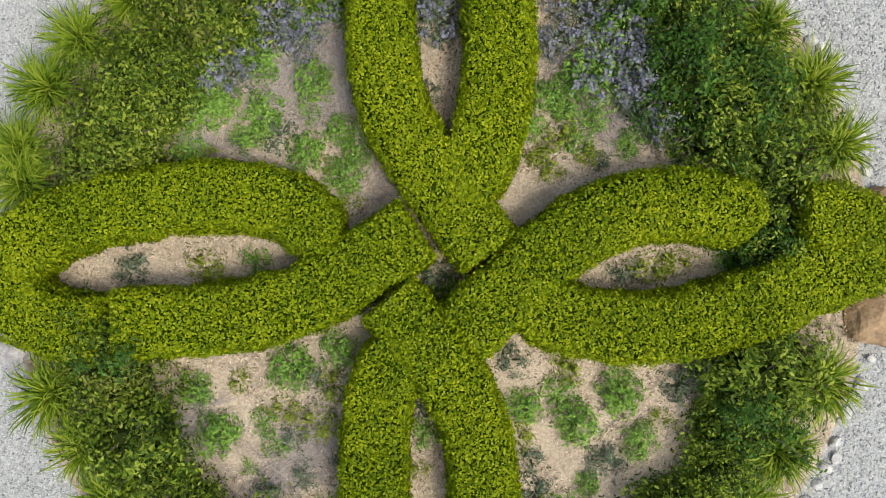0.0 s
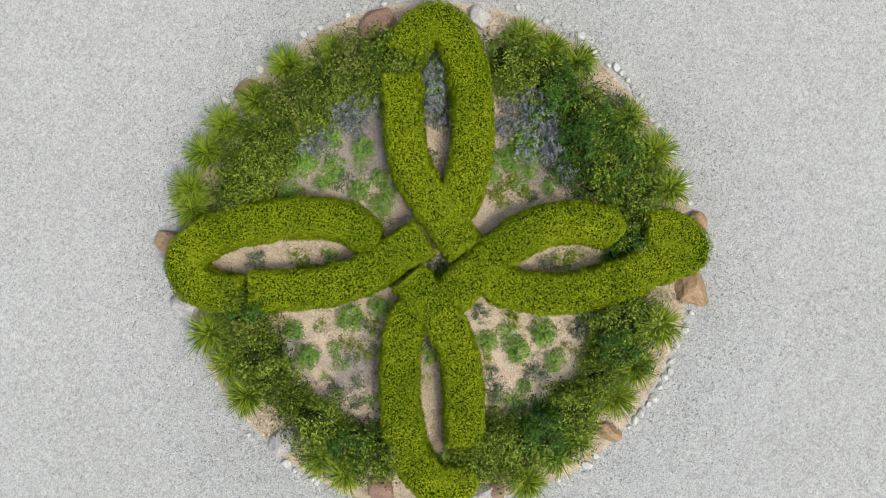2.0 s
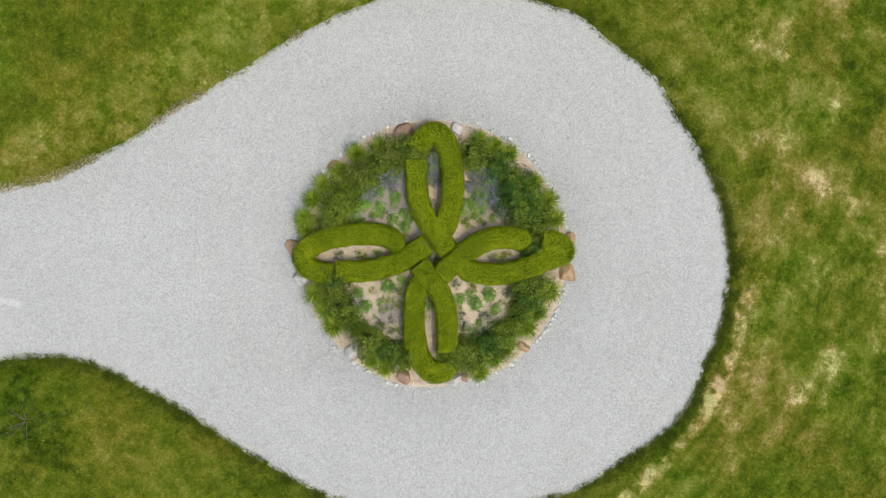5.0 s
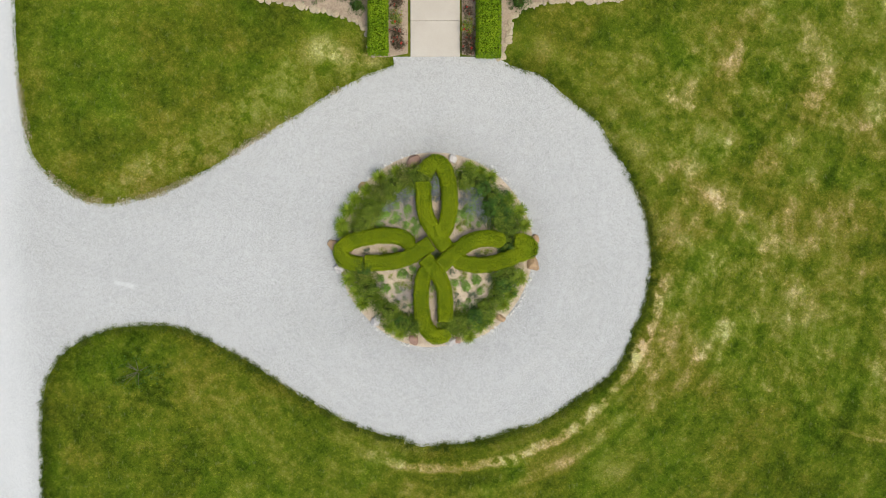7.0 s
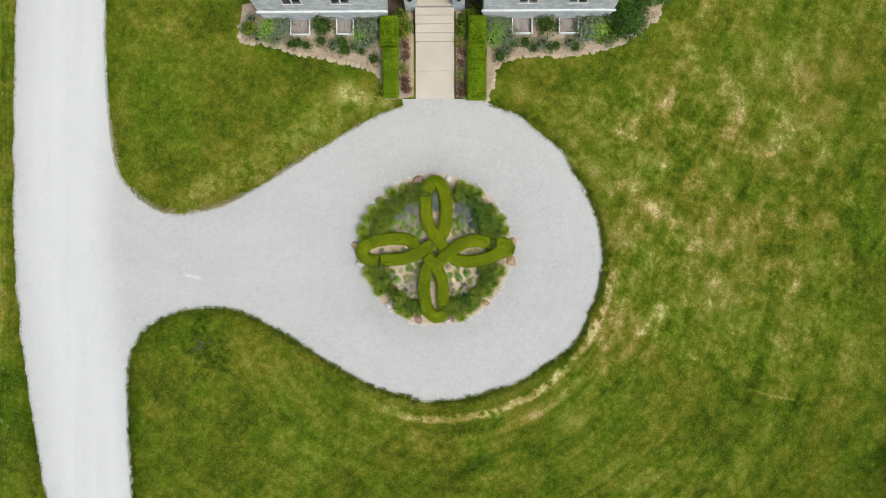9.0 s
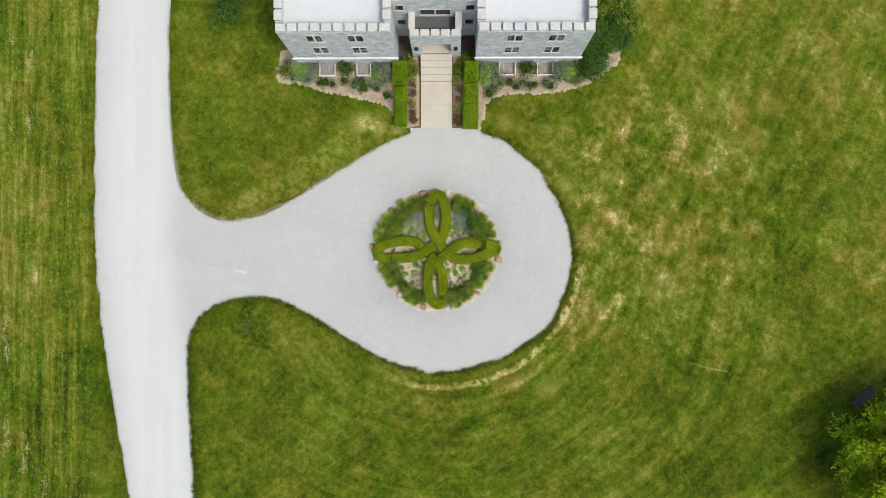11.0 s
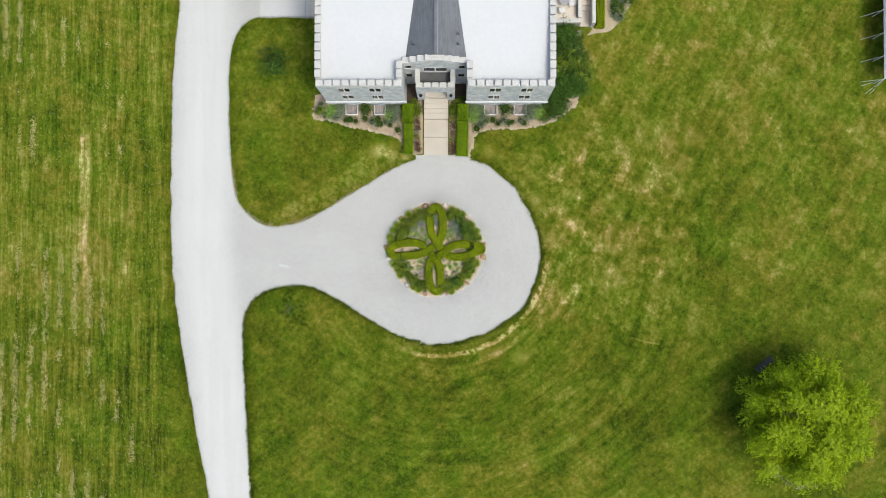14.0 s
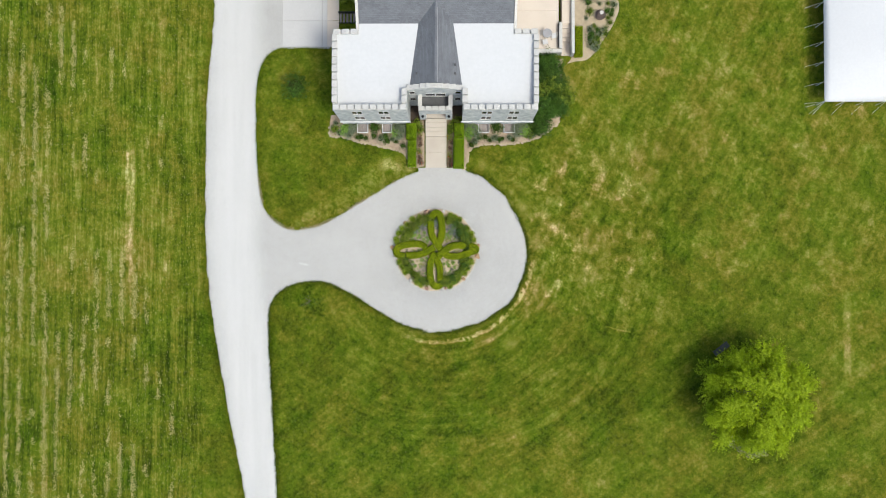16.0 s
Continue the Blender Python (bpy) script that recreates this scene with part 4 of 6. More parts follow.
# pitched roofs
EAVE, RIDGE, MAIN_RIDGE_Y, MAIN_RIDGE_Z = 7.53, 8.5, 24.4, 11.2


def slab(name, corners, thick, material, label):
    bm = bmesh.new()
    f = bm.faces.new([bm.verts.new(c) for c in corners])
    made = bmesh.ops.extrude_face_region(bm, geom=[f])
    bmesh.ops.translate(bm, verts=[v for v in made["geom"] if isinstance(v, bmesh.types.BMVert)], vec=(0, 0, -thick))
    return settle(part(name, bm, material, house, label))


gy = TOWER_Y + 0.36
for s in (-1, 1):
    x_in, x_out = 0.08, 0.08 + s * 2.55
    slab("gable_roof", [(x_in, gy, RIDGE), (x_out, gy, RIDGE - 1.73), (x_out, 22.0, RIDGE - 1.73), (x_in, 22.0, RIDGE)], 0.12, SHINGLE, "dark grey shingle gable roof")
    settle(box_part("vent_pipe", (0.08 + s * 1.55 - 0.07, 0.08 + s * 1.55 + 0.07, 14.05, 14.19, 7.1, 7.75), DARK_ROOF, house, "short roof vent pipe"))
settle(box_part("vent_pipe", (1.63 - 0.07, 1.63 + 0.07, 14.75, 14.89, 7.1, 7.75), DARK_ROOF, house, "short roof vent pipe"))
bm = box(bmesh.new(), -0.03, 0.19, gy, 19.3, RIDGE - 0.07, RIDGE + 0.03, bevel=0.03)
settle(part("ridge_cap", bm, SHINGLE, house, "narrow shingled ridge cap"))
settle(box_part("ridge_flashing", (0.2, 0.25, gy, 19.2, RIDGE - 0.1, RIDGE + 0.015), GREY_LEAD, house, "grey metal strip beside the ridge"))
bm = bmesh.new()
f = bm.faces.new([bm.verts.new(c) for c in ((-2.2, gy - 0.01, 6.6), (2.36, gy - 0.01, 6.6), (2.36, gy - 0.01, 6.9), (0.08, gy - 0.01, RIDGE - 0.03), (-2.2, gy - 0.01, 6.9))])
made = bmesh.ops.extrude_face_region(bm, geom=[f])
bmesh.ops.translate(bm, verts=[v for v in made["geom"] if isinstance(v, bmesh.types.BMVert)], vec=(0, 0.12, 0))
settle(part("gable_end", bm, SHINGLE, house, "shingled gable end behind the tower parapet"))
slab("main_roof", [(-6.12, 18.12, EAVE), (6.36, 18.12, EAVE), (6.36, MAIN_RIDGE_Y, MAIN_RIDGE_Z), (-6.12, MAIN_RIDGE_Y, MAIN_RIDGE_Z)], 0.2, SHINGLE, "dark grey shingle main roof")
slab("main_roof", [(-6.12, 30.7, EAVE), (6.36, 30.7, EAVE), (6.36, MAIN_RIDGE_Y, MAIN_RIDGE_Z), (-6.12, MAIN_RIDGE_Y, MAIN_RIDGE_Z)], 0.2, SHINGLE, "dark grey shingle main roof")
bm = bmesh.new()
for x0, x1 in ((-6.34, -6.13), (6.37, 6.58)):
    f = bm.faces.new([bm.verts.new(c) for c in ((x0, 17.66, 0), (x0, 30.7, 0), (x0, 30.7, EAVE + 0.12), (x0, MAIN_RIDGE_Y, MAIN_RIDGE_Z + 0.12), (x0, 18.1, EAVE + 0.12), (x0, 17.66, EAVE - 0.1))])
    made = bmesh.ops.extrude_face_region(bm, geom=[f])
    bmesh.ops.translate(bm, verts=[v for v in made["geom"] if isinstance(v, bmesh.types.BMVert)], vec=(x1 - x0, 0, 0))
box(bm, -6.12, 6.36, 30.4, 30.7, 0, EAVE - 0.25)
settle(part("gable_wall", bm, LIMESTONE, house, "pale stone gable wall"))

# mulch in the narrow recesses between porch and wings, their deep shade put into its colour
RECESS_SHADE = surface("shaded_mulch", (0.03, 0.022, 0.016), (0.075, 0.055, 0.04), 5.0, 0.9, 6.0, 0.8, 0.03)
for x0, x1 in ((-2.27, -1.43), (1.41, 2.25)):
    me = sheet("mulch", [(x0, 11.4), (x1, 11.4), (x1, 12.86), (x0, 12.86)], 0.045, RECESS_SHADE)
    tagged(me, "mulch in the recess beside the porch, darkened as deep shade", "mulch", kind="structure")

# ---- front walk and steps ----
walk_slabs = thing("front_walk", "pale tan concrete walk with broad steps to the porch", "walkway", -0.03, 9.0, 0.0, kind="structure")
for k, (y0, y1) in enumerate(((7.37, 8.72), (8.73, 10.11))):
    ob = box_part("slab", (-0.95, 0.9, y0, y1, 0.0, 0.05), CONCRETE, None, bevel=0.008)
    ob.parent, ob.matrix_parent_inverse = walk_slabs, Matrix.Translation((0.03, -9, 0))
for k in range(5):
    ob = box_part("step", (-0.95, 0.9, 10.115 + 0.38 * k, 11.6 if k < 4 else 12.85, 0.0, 0.05 + 0.175 * (k + 1)), CONCRETE, None, bevel=0.012)
    ob.parent, ob.matrix_parent_inverse = walk_slabs, Matrix.Translation((0.03, -9, 0))

# ---- planting ----
def bush_arrays(r, radius, height, tips, per_tip, gather=0.035, inner=0.3):
    """Leaf places and normals of a loose bush: sprays of leaves at the ends of twigs, on a lumpy crown."""
    d = r.normal(0, 1, (tips, 3))
    d[:, 2] = np.abs(d[:, 2]) * 0.9
    d /= np.linalg.norm(d, axis=1, keepdims=True)
    seed = r.uniform(0, 50)
    lump = np.array([1 + 0.7 * noise.noise(Vector(q) * 2.8 + Vector((seed, 0, 0))) for q in d])
    deep = np.where(r.uniform(0, 1, tips) < inner, r.uniform(0.45, 0.85, tips), r.uniform(0.86, 1.08, tips))
    tip = d * np.array([radius, radius, height * 0.85]) * (lump * deep)[:, None]
    tip[:, 2] += height * 0.12
    c = np.repeat(tip, per_tip, 0) + r.normal(0, gather, (tips * per_tip, 3))
    c[:, 2] = np.maximum(c[:, 2], 0.015)
    n = np.repeat(d, per_tip, 0) + np.array([0, 0, 0.55])
    return c, n, tip


def shrub(name, label, category, x, y, z, radius, height, tips, per_tip, leaf, material, seed, group="", flower=None, flower_n=0, gather=0.035):
    r = np.random.default_rng(seed)
    top = thing(name, label, category, x, y, z, group)
    c, n, tip = bush_arrays(r, radius, height, tips, per_tip, gather)
    tagged(obj("leaves", leaf_mesh("leaves", c, n, leaf[0], leaf[1], r, 0.5), material, top), kind="stuff")
    bm = bmesh.new()
    for q in tip[:: max(1, len(tip) // 9)]:
        mid = Vector((q[0] * 0.4, q[1] * 0.4, q[2] * 0.6))
        tube(bm, [(0, 0, -0.02), mid, Vector(q) * 0.95], [0.012, 0.008, 0.004], 4)
    tagged(part("stem_tangle", bm, BARK if radius > 0.25 else material, top), kind="stuff")
    # a solid dark dome, added so that gaps between leaves look shaded
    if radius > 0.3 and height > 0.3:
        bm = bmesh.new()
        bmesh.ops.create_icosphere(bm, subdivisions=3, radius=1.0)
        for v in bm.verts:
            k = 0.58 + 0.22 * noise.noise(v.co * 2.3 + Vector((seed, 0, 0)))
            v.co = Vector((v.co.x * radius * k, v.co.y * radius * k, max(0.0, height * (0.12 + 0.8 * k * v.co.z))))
        part("shade_core", bm, SHRUB_SHADE, top, "dark inner core standing in for shade between leaves")
    if flower:
        pick = tip[r.integers(0, len(tip), flower_n)]
        pick = pick[pick[:, 2] > height * 0.3] + np.array([0, 0, 0.03])
        f = np.repeat(pick, 5, 0) + r.normal(0, gather * 0.45, (len(pick) * 5, 3))
        tagged(obj("bloom", leaf_mesh("bloom", f, np.tile([0, 0, 1.0], (len(f), 1)), leaf[0] * 0.8, leaf[0] * 0.6, r, 0.7), flower, top), kind="stuff")
    return top


def strap_clump(name, label, x, y, z, blades, reach, height, seed, material, width=0.012, group="", category="grass clump"):
    """A fountain of arching strap leaves."""
    r = np.random.default_rng(seed)
    top = thing(name, label, category, x, y, z, group)
    a = r.uniform(0, 2 * math.pi, blades)
    out = reach * r.uniform(0.35, 1.1, blades)
    high = height * r.uniform(0.6, 1.15, blades)
    t = np.array([0.0, 0.35, 0.7, 1.0])
    rad = 0.03 + out[:, None] * t**1.15
    zed = high[:, None] * (1.9 * t - 1.25 * t**2) / 0.72
    sway = r.normal(0, 0.12 if height > 0.1 else 0.9, blades)[:, None] * t * out[:, None]
    ca, sa = np.cos(a)[:, None], np.sin(a)[:, None]
    base = r.normal(0, 0.035 if height > 0.1 else 0.09, (blades, 2))
    px = base[:, :1] + ca * rad - sa * sway
    py = base[:, 1:] + sa * rad + ca * sway
    w = width * np.array([0.8, 1.0, 0.75, 0.1]) * r.uniform(0.7, 1.2, (blades, 1))
    left = np.stack([px - sa * w, py + ca * w, np.maximum(zed, 0.01)], -1)
    right = np.stack([px + sa * w, py - ca * w, np.maximum(zed, 0.01)], -1)
    v = np.stack([left, right], 2).reshape(blades, 8, 3)
    q = np.array([[0, 1, 3, 2], [2, 3, 5, 4], [4, 5, 7, 6]])
    f = (np.arange(blades)[:, None, None] * 8 + q).reshape(-1, 4)
    tagged(obj("foliage", mesh_of("foliage", v.reshape(-1, 3), f), material, top), kind="stuff")
    return top


def spread(masters, spots, z, r, lo=0.85, hi=1.15):
    """Copies of the master plants at the spots, each turned and sized by chance; the masters take the first spots."""
    for k, (x, y) in enumerate(spots):
        m = masters[k % len(masters)]
        s = r.uniform(lo, hi)
        if k < len(masters):
            m.matrix_world = pose(x, y, z, 0, 0, r.uniform(0, 360))
        else:
            c = copy_thing(m, pose(x, y, z, 0, 0, r.uniform(0, 360)))
            c.scale = (s, s, s * r.uniform(0.9, 1.1))


pr = np.random.default_rng(77)
# shrubs round the rim of the bed
G = "shrubs round the knot bed"
rim = [shrub("shrub", "dense dark green leafy shrub in the round bed", "shrub", 0, 0, 0, 0.40, 0.55, 135, 18, (0.046, 0.020), BRONZE_GREEN if k == 3 else ROSE, 100 + k, G, gather=0.045) for k in range(5)]
NORTH_WEST = [(-2.47, 1.72), (-2.06, 2.22), (-1.64, 2.62), (-1.19, 2.86), (-0.76, 2.9), (-2.9, 1.5), (-3.05, 1.08), (-2.66, 1.17), (-2.75, 0.86), (-2.3, 1.55), (-1.78, 2.3), (-1.25, 2.52), (-2.62, 1.98), (-2.2, 2.5), (-0.82, 2.62), (-0.5, 2.80), (-0.42, 2.95), (-0.66, 2.95)]
SOUTH_WEST = [(-2.67, -0.86), (-2.77, -1.19), (-2.5, -1.55), (-2.14, -1.92), (-1.69, -2.28), (-1.23, -2.5), (-0.88, -2.62), (-1.92, -2.42), (-2.5, -1.2), (-1.33, -2.78), (-2.83, -0.5), (-0.95, -2.95), (-2.68, -0.58)]
NORTH_EAST = [(1.09, 2.95), (1.45, 2.67), (1.81, 2.48), (2.08, 2.11), (2.35, 1.75), (2.52, 1.38), (2.61, 1.02), (2.74, 0.65), (1.98, 1.6), (2.25, 1.2), (2.72, 0.36), (2.62, 0.1), (2.9, 1.1), (2.7, 1.56), (2.4, 2.05), (1.12, 2.63)]
SOUTH_EAST = [(2.49, -0.88), (2.57, -1.24), (2.29, -1.69), (1.93, -2.05), (1.48, -2.3), (0.93, -2.52), (2.01, -2.3), (1.56, -2.55), (0.66, -2.72), (2.3, -1.3), (2.75, -0.75), (0.75, -2.95), (1.2, -2.7), (0.42, -2.72), (0.58, -2.55)]


def drawn_in(spots, most=2.9):
    """The spots, none farther than that from the middle of the bed."""
    far = [max(1.0, math.hypot(x - BED_X, y - BED_Y) / most) for x, y in spots]
    return [(BED_X + (x - BED_X) / f, BED_Y + (y - BED_Y) / f) for (x, y), f in zip(spots, far)]


spread(rim, drawn_in(NORTH_WEST + SOUTH_WEST[:7] + SOUTH_EAST[8:]), BED_Z, pr, 0.75, 1.1)
deep_rim = [shrub("shrub", "dense deep green leafy shrub in the round bed", "shrub", 0, 0, 0, 0.40, 0.60, 135, 18, (0.047, 0.020), MID_LEAF if k == 2 else ROSE, 110 + k, G, gather=0.045) for k in range(3)]
spread(deep_rim, drawn_in(NORTH_EAST + SOUTH_EAST[:8] + SOUTH_WEST[7:]), BED_Z, pr, 0.75, 1.1)

# arching strap-leaved clumps on the outer edge
G = "clumps round the knot bed"
lilies = [strap_clump("daylily_clump", "arching bright green strap-leaved clump at the bed edge", 0, 0, 0, 330, 0.31, 0.30, 130 + k, LILY, 0.0068, G, "daylily") for k in range(4)]
LILY_SPOTS = [(-2.98, 2.02), (-3.26, 1.61), (-3.48, 1.10), (-3.44, 0.84), (-3.2, -0.92), (-2.96, -1.36), (-2.72, -1.8), (-2.1, 2.85), (-1.46, 3.05), (2.0, 2.84), (2.7, 2.01), (3.07, 1.56), (3.25, 1.04), (3.07, -0.89), (2.72, -1.46), (2.45, -1.88), (1.88, -2.42), (1.6, -2.68), (1.2, -3.05), (-1.7, -2.72), (-1.35, -2.92), (1.22, 3.2), (1.63, 3.04), (-2.55, 2.36)]
spread(lilies, LILY_SPOTS, BED_Z - 0.01, pr, 0.85, 1.1)

# perennials between the hedges
G = "perennials in the knot bed"
mints = [shrub("perennial", "low fresh green leafy perennial on the mulch", "perennial", 0, 0, 0, 0.16, 0.20, 85, 8, (0.036, 0.016), MINT, 150 + k, G, gather=0.022) for k in range(4)]
MINT_SPOTS = [(-1.63, 1.93), (-1.15, 2.2), (-1.06, 1.66), (-1.48, 1.39), (-0.83, 1.24), (-1.13, 1.06), (-0.8, 0.85), (-2.02, 1.43), (-2.12, 1.1), (-1.84, 1.52), (0.91, 1.5), (1.56, 1.08), (1.05, 1.4), (1.47, -0.97), (1.11, -1.23), (1.61, -1.38), (1.19, -1.73), (0.66, -1.08), (-1.26, -0.72), (-0.86, -0.58), (-2.07, -0.91), (-1.89, -1.29), (-1.75, 2.05), (-1.5, 1.85), (1.4, 1.75), (1.62, 1.9), (1.2, 1.7), (-1.3, 2.35), (-1.72, 2.12), (-0.95, 2.35), (-1.95, 1.75), (-1.6, 1.2), (-0.7, 1.05), (0.75, 1.25), (1.3, 1.3)]
spread(mints, MINT_SPOTS, BED_Z, pr, 0.65, 1.15)
lavs = [shrub("catmint", "mounded grey-green catmint with lavender flower spikes", "catmint", 0, 0, 0, 0.22, 0.28, 80, 7, (0.04, 0.016), GREY_LEAF if k else MINT, 160 + k, G, LAVENDER, 150, 0.032) for k in range(3)]
LAV_SPOTS = [(-1.0, 2.3), (-1.45, 2.1), (-1.75, 1.75), (-0.75, 2.35), (-1.15, 1.98), (1.1, 2.28), (1.33, 1.98), (1.62, 1.68), (1.25, 2.46), (1.51, 2.1), (0.98, 1.98), (1.72, 1.44), (-0.03, 2.5), (0.0, 2.15), (-1.32, 2.2), (1.33, 1.62), (1.42, 2.35), (1.78, 1.85), (0.05, 2.8), (1.9, 1.25), (-0.05, 2.3), (0.08, 2.62), (-0.08, 2.72)]
spread(lavs, LAV_SPOTS, BED_Z, pr, 0.75, 1.15)
greys = [shrub("perennial", "low silvery blue-green perennial on the mulch", "perennial", 0, 0, 0, 0.15, 0.15, 50, 6, (0.035, 0.014), GREY_LEAF, 170 + k, G, gather=0.02) for k in range(2)]
spread(greys, [(2.04, 1.08), (0.57, -0.7), (1.95, -0.91), (0.72, -1.52), (-2.6, 0.09), (-0.08, 1.56), (2.15, -0.8), (0.75, -1.8), (-0.2, -1.1)], BED_Z, pr, 0.7, 1.2)
yellows = [shrub("perennial", "low yellow-green leafy perennial on the mulch", "perennial", 0, 0, 0, 0.13, 0.13, 45, 5, (0.04, 0.018), YELLOW_LEAF, 180 + k, G, gather=0.02) for k in range(2)]
spread(yellows, [(0.85, 1.0), (1.03, -0.79), (1.26, 1.0), (1.0, 1.18), (-1.98, 1.0), (-2.25, 1.0)], BED_Z, pr, 0.6, 1.1)
weeds = [shrub("weed", "sparse small green weed on bare mulch", "weed", 0, 0, 0, 0.13, 0.10, 40, 6, (0.034, 0.013), MINT if k == 1 else GREY_LEAF if k else YELLOW_LEAF, 190 + k, G, gather=0.02) for k in range(3)]
WEED_SPOTS = [(-1.33, -1.09), (-1.39, -1.39), (-1.16, -1.63), (-0.91, -0.89), (-1.63, -1.56), (-1.46, -1.8), (-1.98, 0.11), (-1.56, 0.17), (1.52, 0.03), (1.97, 0.1), (2.4, 0.06), (-0.07, 0.03), (0.8, -2.0), (1.04, -1.94), (-1.09, -0.85), (-0.2, -1.61), (-0.16, -1.28), (-1.25, -1.3), (-1.05, -1.2), (-1.5, -1.2), (-1.2, -1.95), (1.75, 0.06), (0.05, -0.12), (1.35, -1.55), (0.62, -1.35), (-2.3, 1.25), (-1.7, 1.15), (-0.75, 0.62), (-1.1, 1.4), (-1.35, 1.2), (-0.95, 0.95), (1.15, 1.15), (1.35, 0.95), (0.95, 0.85), (1.75, 1.2), (-2.0, -1.05), (-1.7, -0.85), (-1.0, -1.9), (-0.85, -1.5), (1.8, -1.2), (0.95, -1.0)]
spread(weeds, WEED_SPOTS, BED_Z, pr, 0.6, 1.3)
dries = [strap_clump("dry_perennial", "spent grey-brown perennial stems lying on mulch", 0, 0, 0, 260, 0.24, 0.045, 200 + k, DRY_STEM, 0.0027, G, "dead plant") for k in range(3)]
DRY_SPOTS = [(-1.25, 1.79), (-1.98, 1.12), (-1.49, 1.98), (-1.07, 1.93), (-1.8, 1.71), (1.34, 1.46), (-0.6, 0.74), (-0.86, 1.45), (1.64, 1.55), (-0.98, -1.27), (-2.1, -1.2), (-1.3, 1.55), (-0.95, 2.1), (1.1, 1.85), (1.5, 1.25), (-1.15, -1.45), (-1.4, -1.6), (-0.85, 1.8)]
spread(dries, DRY_SPOTS, BED_Z, pr, 0.7, 1.25)

# stones
def stone_mesh(name, size, seed, squash=0.6, rounds=2):
    bm = bmesh.new()
    bmesh.ops.create_icosphere(bm, subdivisions=rounds, radius=1.0)
    off = Vector((seed * 3.7, seed * 1.3, seed))
    r = np.random.default_rng(900 + seed)
    cuts = []
    for k in range(11):
        d = Vector(r.normal(0, 1, 3)).normalized()
        cuts.append((d, r.uniform(0.6, 0.95)))
    for v in bm.verts:
        d = v.co.normalized()
        q = d * (1 + 0.35 * noise.noise(d * 1.2 + off))
        for way, far in cuts:
            over = q.dot(way) - far
            if over > 0:
                q = q - way * over
        q = q + d * 0.05 * noise.noise(d * 4.5 + off)
        v.co = Vector((q.x * size * 1.1, q.y * size * 0.86, q.z * size * squash))
    me = bpy.data.meshes.new(name)
    bm.to_mesh(me)
    bm.free()
    return me


BOULDERS = [(-2.68, 2.5, 0.21, ROCK_BROWN), (-0.83, 3.42, 0.25, ROCK_RED), (0.63, 3.53, 0.17, ROCK_GREY), (-3.82, 0.36, 0.24, ROCK_BROWN), (-3.6, -0.5, 0.23, ROCK_GREY), (3.66, 0.51, 0.21, ROCK_BROWN), (3.58, -0.40, 0.24, ROCK_BROWN), (2.38, -2.40, 0.17, ROCK_BROWN), (0.52, -3.26, 0.22, ROCK_GREY), (-2.22, -2.5, 0.23, ROCK_GREY), (-0.85, -3.2, 0.21, ROCK_RED), (0.78, -3.22, 0.15, ROCK_RED), (-3.42, 0.72, 0.13, ROCK_RED)]
for k, (x, y, s, m) in enumerate(BOULDERS):
    tone = {ROCK_BROWN: "tan-brown", ROCK_GREY: "grey", ROCK_RED: "reddish brown"}[m]
    me = stone_mesh("boulder", s * 1.08, 3 + k, 0.7, 3)
    me.materials.append(m)
    b = new("boulder", me)
    b.matrix_world = pose(x, y, 0.05, 0, 0, 47 * k)
    tagged(b, f"weathered {tone} fieldstone boulder at the bed edge", "boulder", "boulders round the knot bed")
edging = []
for k in range(6):
    me = stone_mesh("edging_stone", 0.062, 40 + k, 0.7, 2)
    me.materials.append(LIMESTONE)
    edging.append(me)
BARE = [(28, 60, 0.9), (-47, 12, 0.95), (60, 75, 0.35), (-62, -47, 0.55), (-110, -62, 0.45), (100, 118, 0.6), (118, 172, 0.35), (188, 215, 0.5), (215, 250, 0.45), (12, 28, 0.6)]
for lo, hi, full in BARE:
    a = lo
    while a < hi:
        if pr.uniform() < full:
            ang = radians(a + pr.uniform(-0.6, 0.6))
            rr = BED_R + 0.06 + pr.normal(0, 0.03)
            x, y = BED_X + rr * math.cos(ang), BED_Y + rr * math.sin(ang)
            if all(math.hypot(x - bx, y - by) > bs * 1.05 for bx, by, bs, _ in BOULDERS):
                o = new("edging_stone", edging[int(pr.integers(6))])
                s = pr.uniform(0.5, 1.3)
                o.matrix_world = pose(x, y, 0.035, pr.uniform(-15, 15), pr.uniform(-15, 15), pr.uniform(0, 360)) @ Matrix.Diagonal((s, s, s, 1))
                tagged(o, "small pale limestone edging stone beside the gravel", "stone", "edging stones of the knot bed")
        a += pr.uniform(1.6, 2.6)

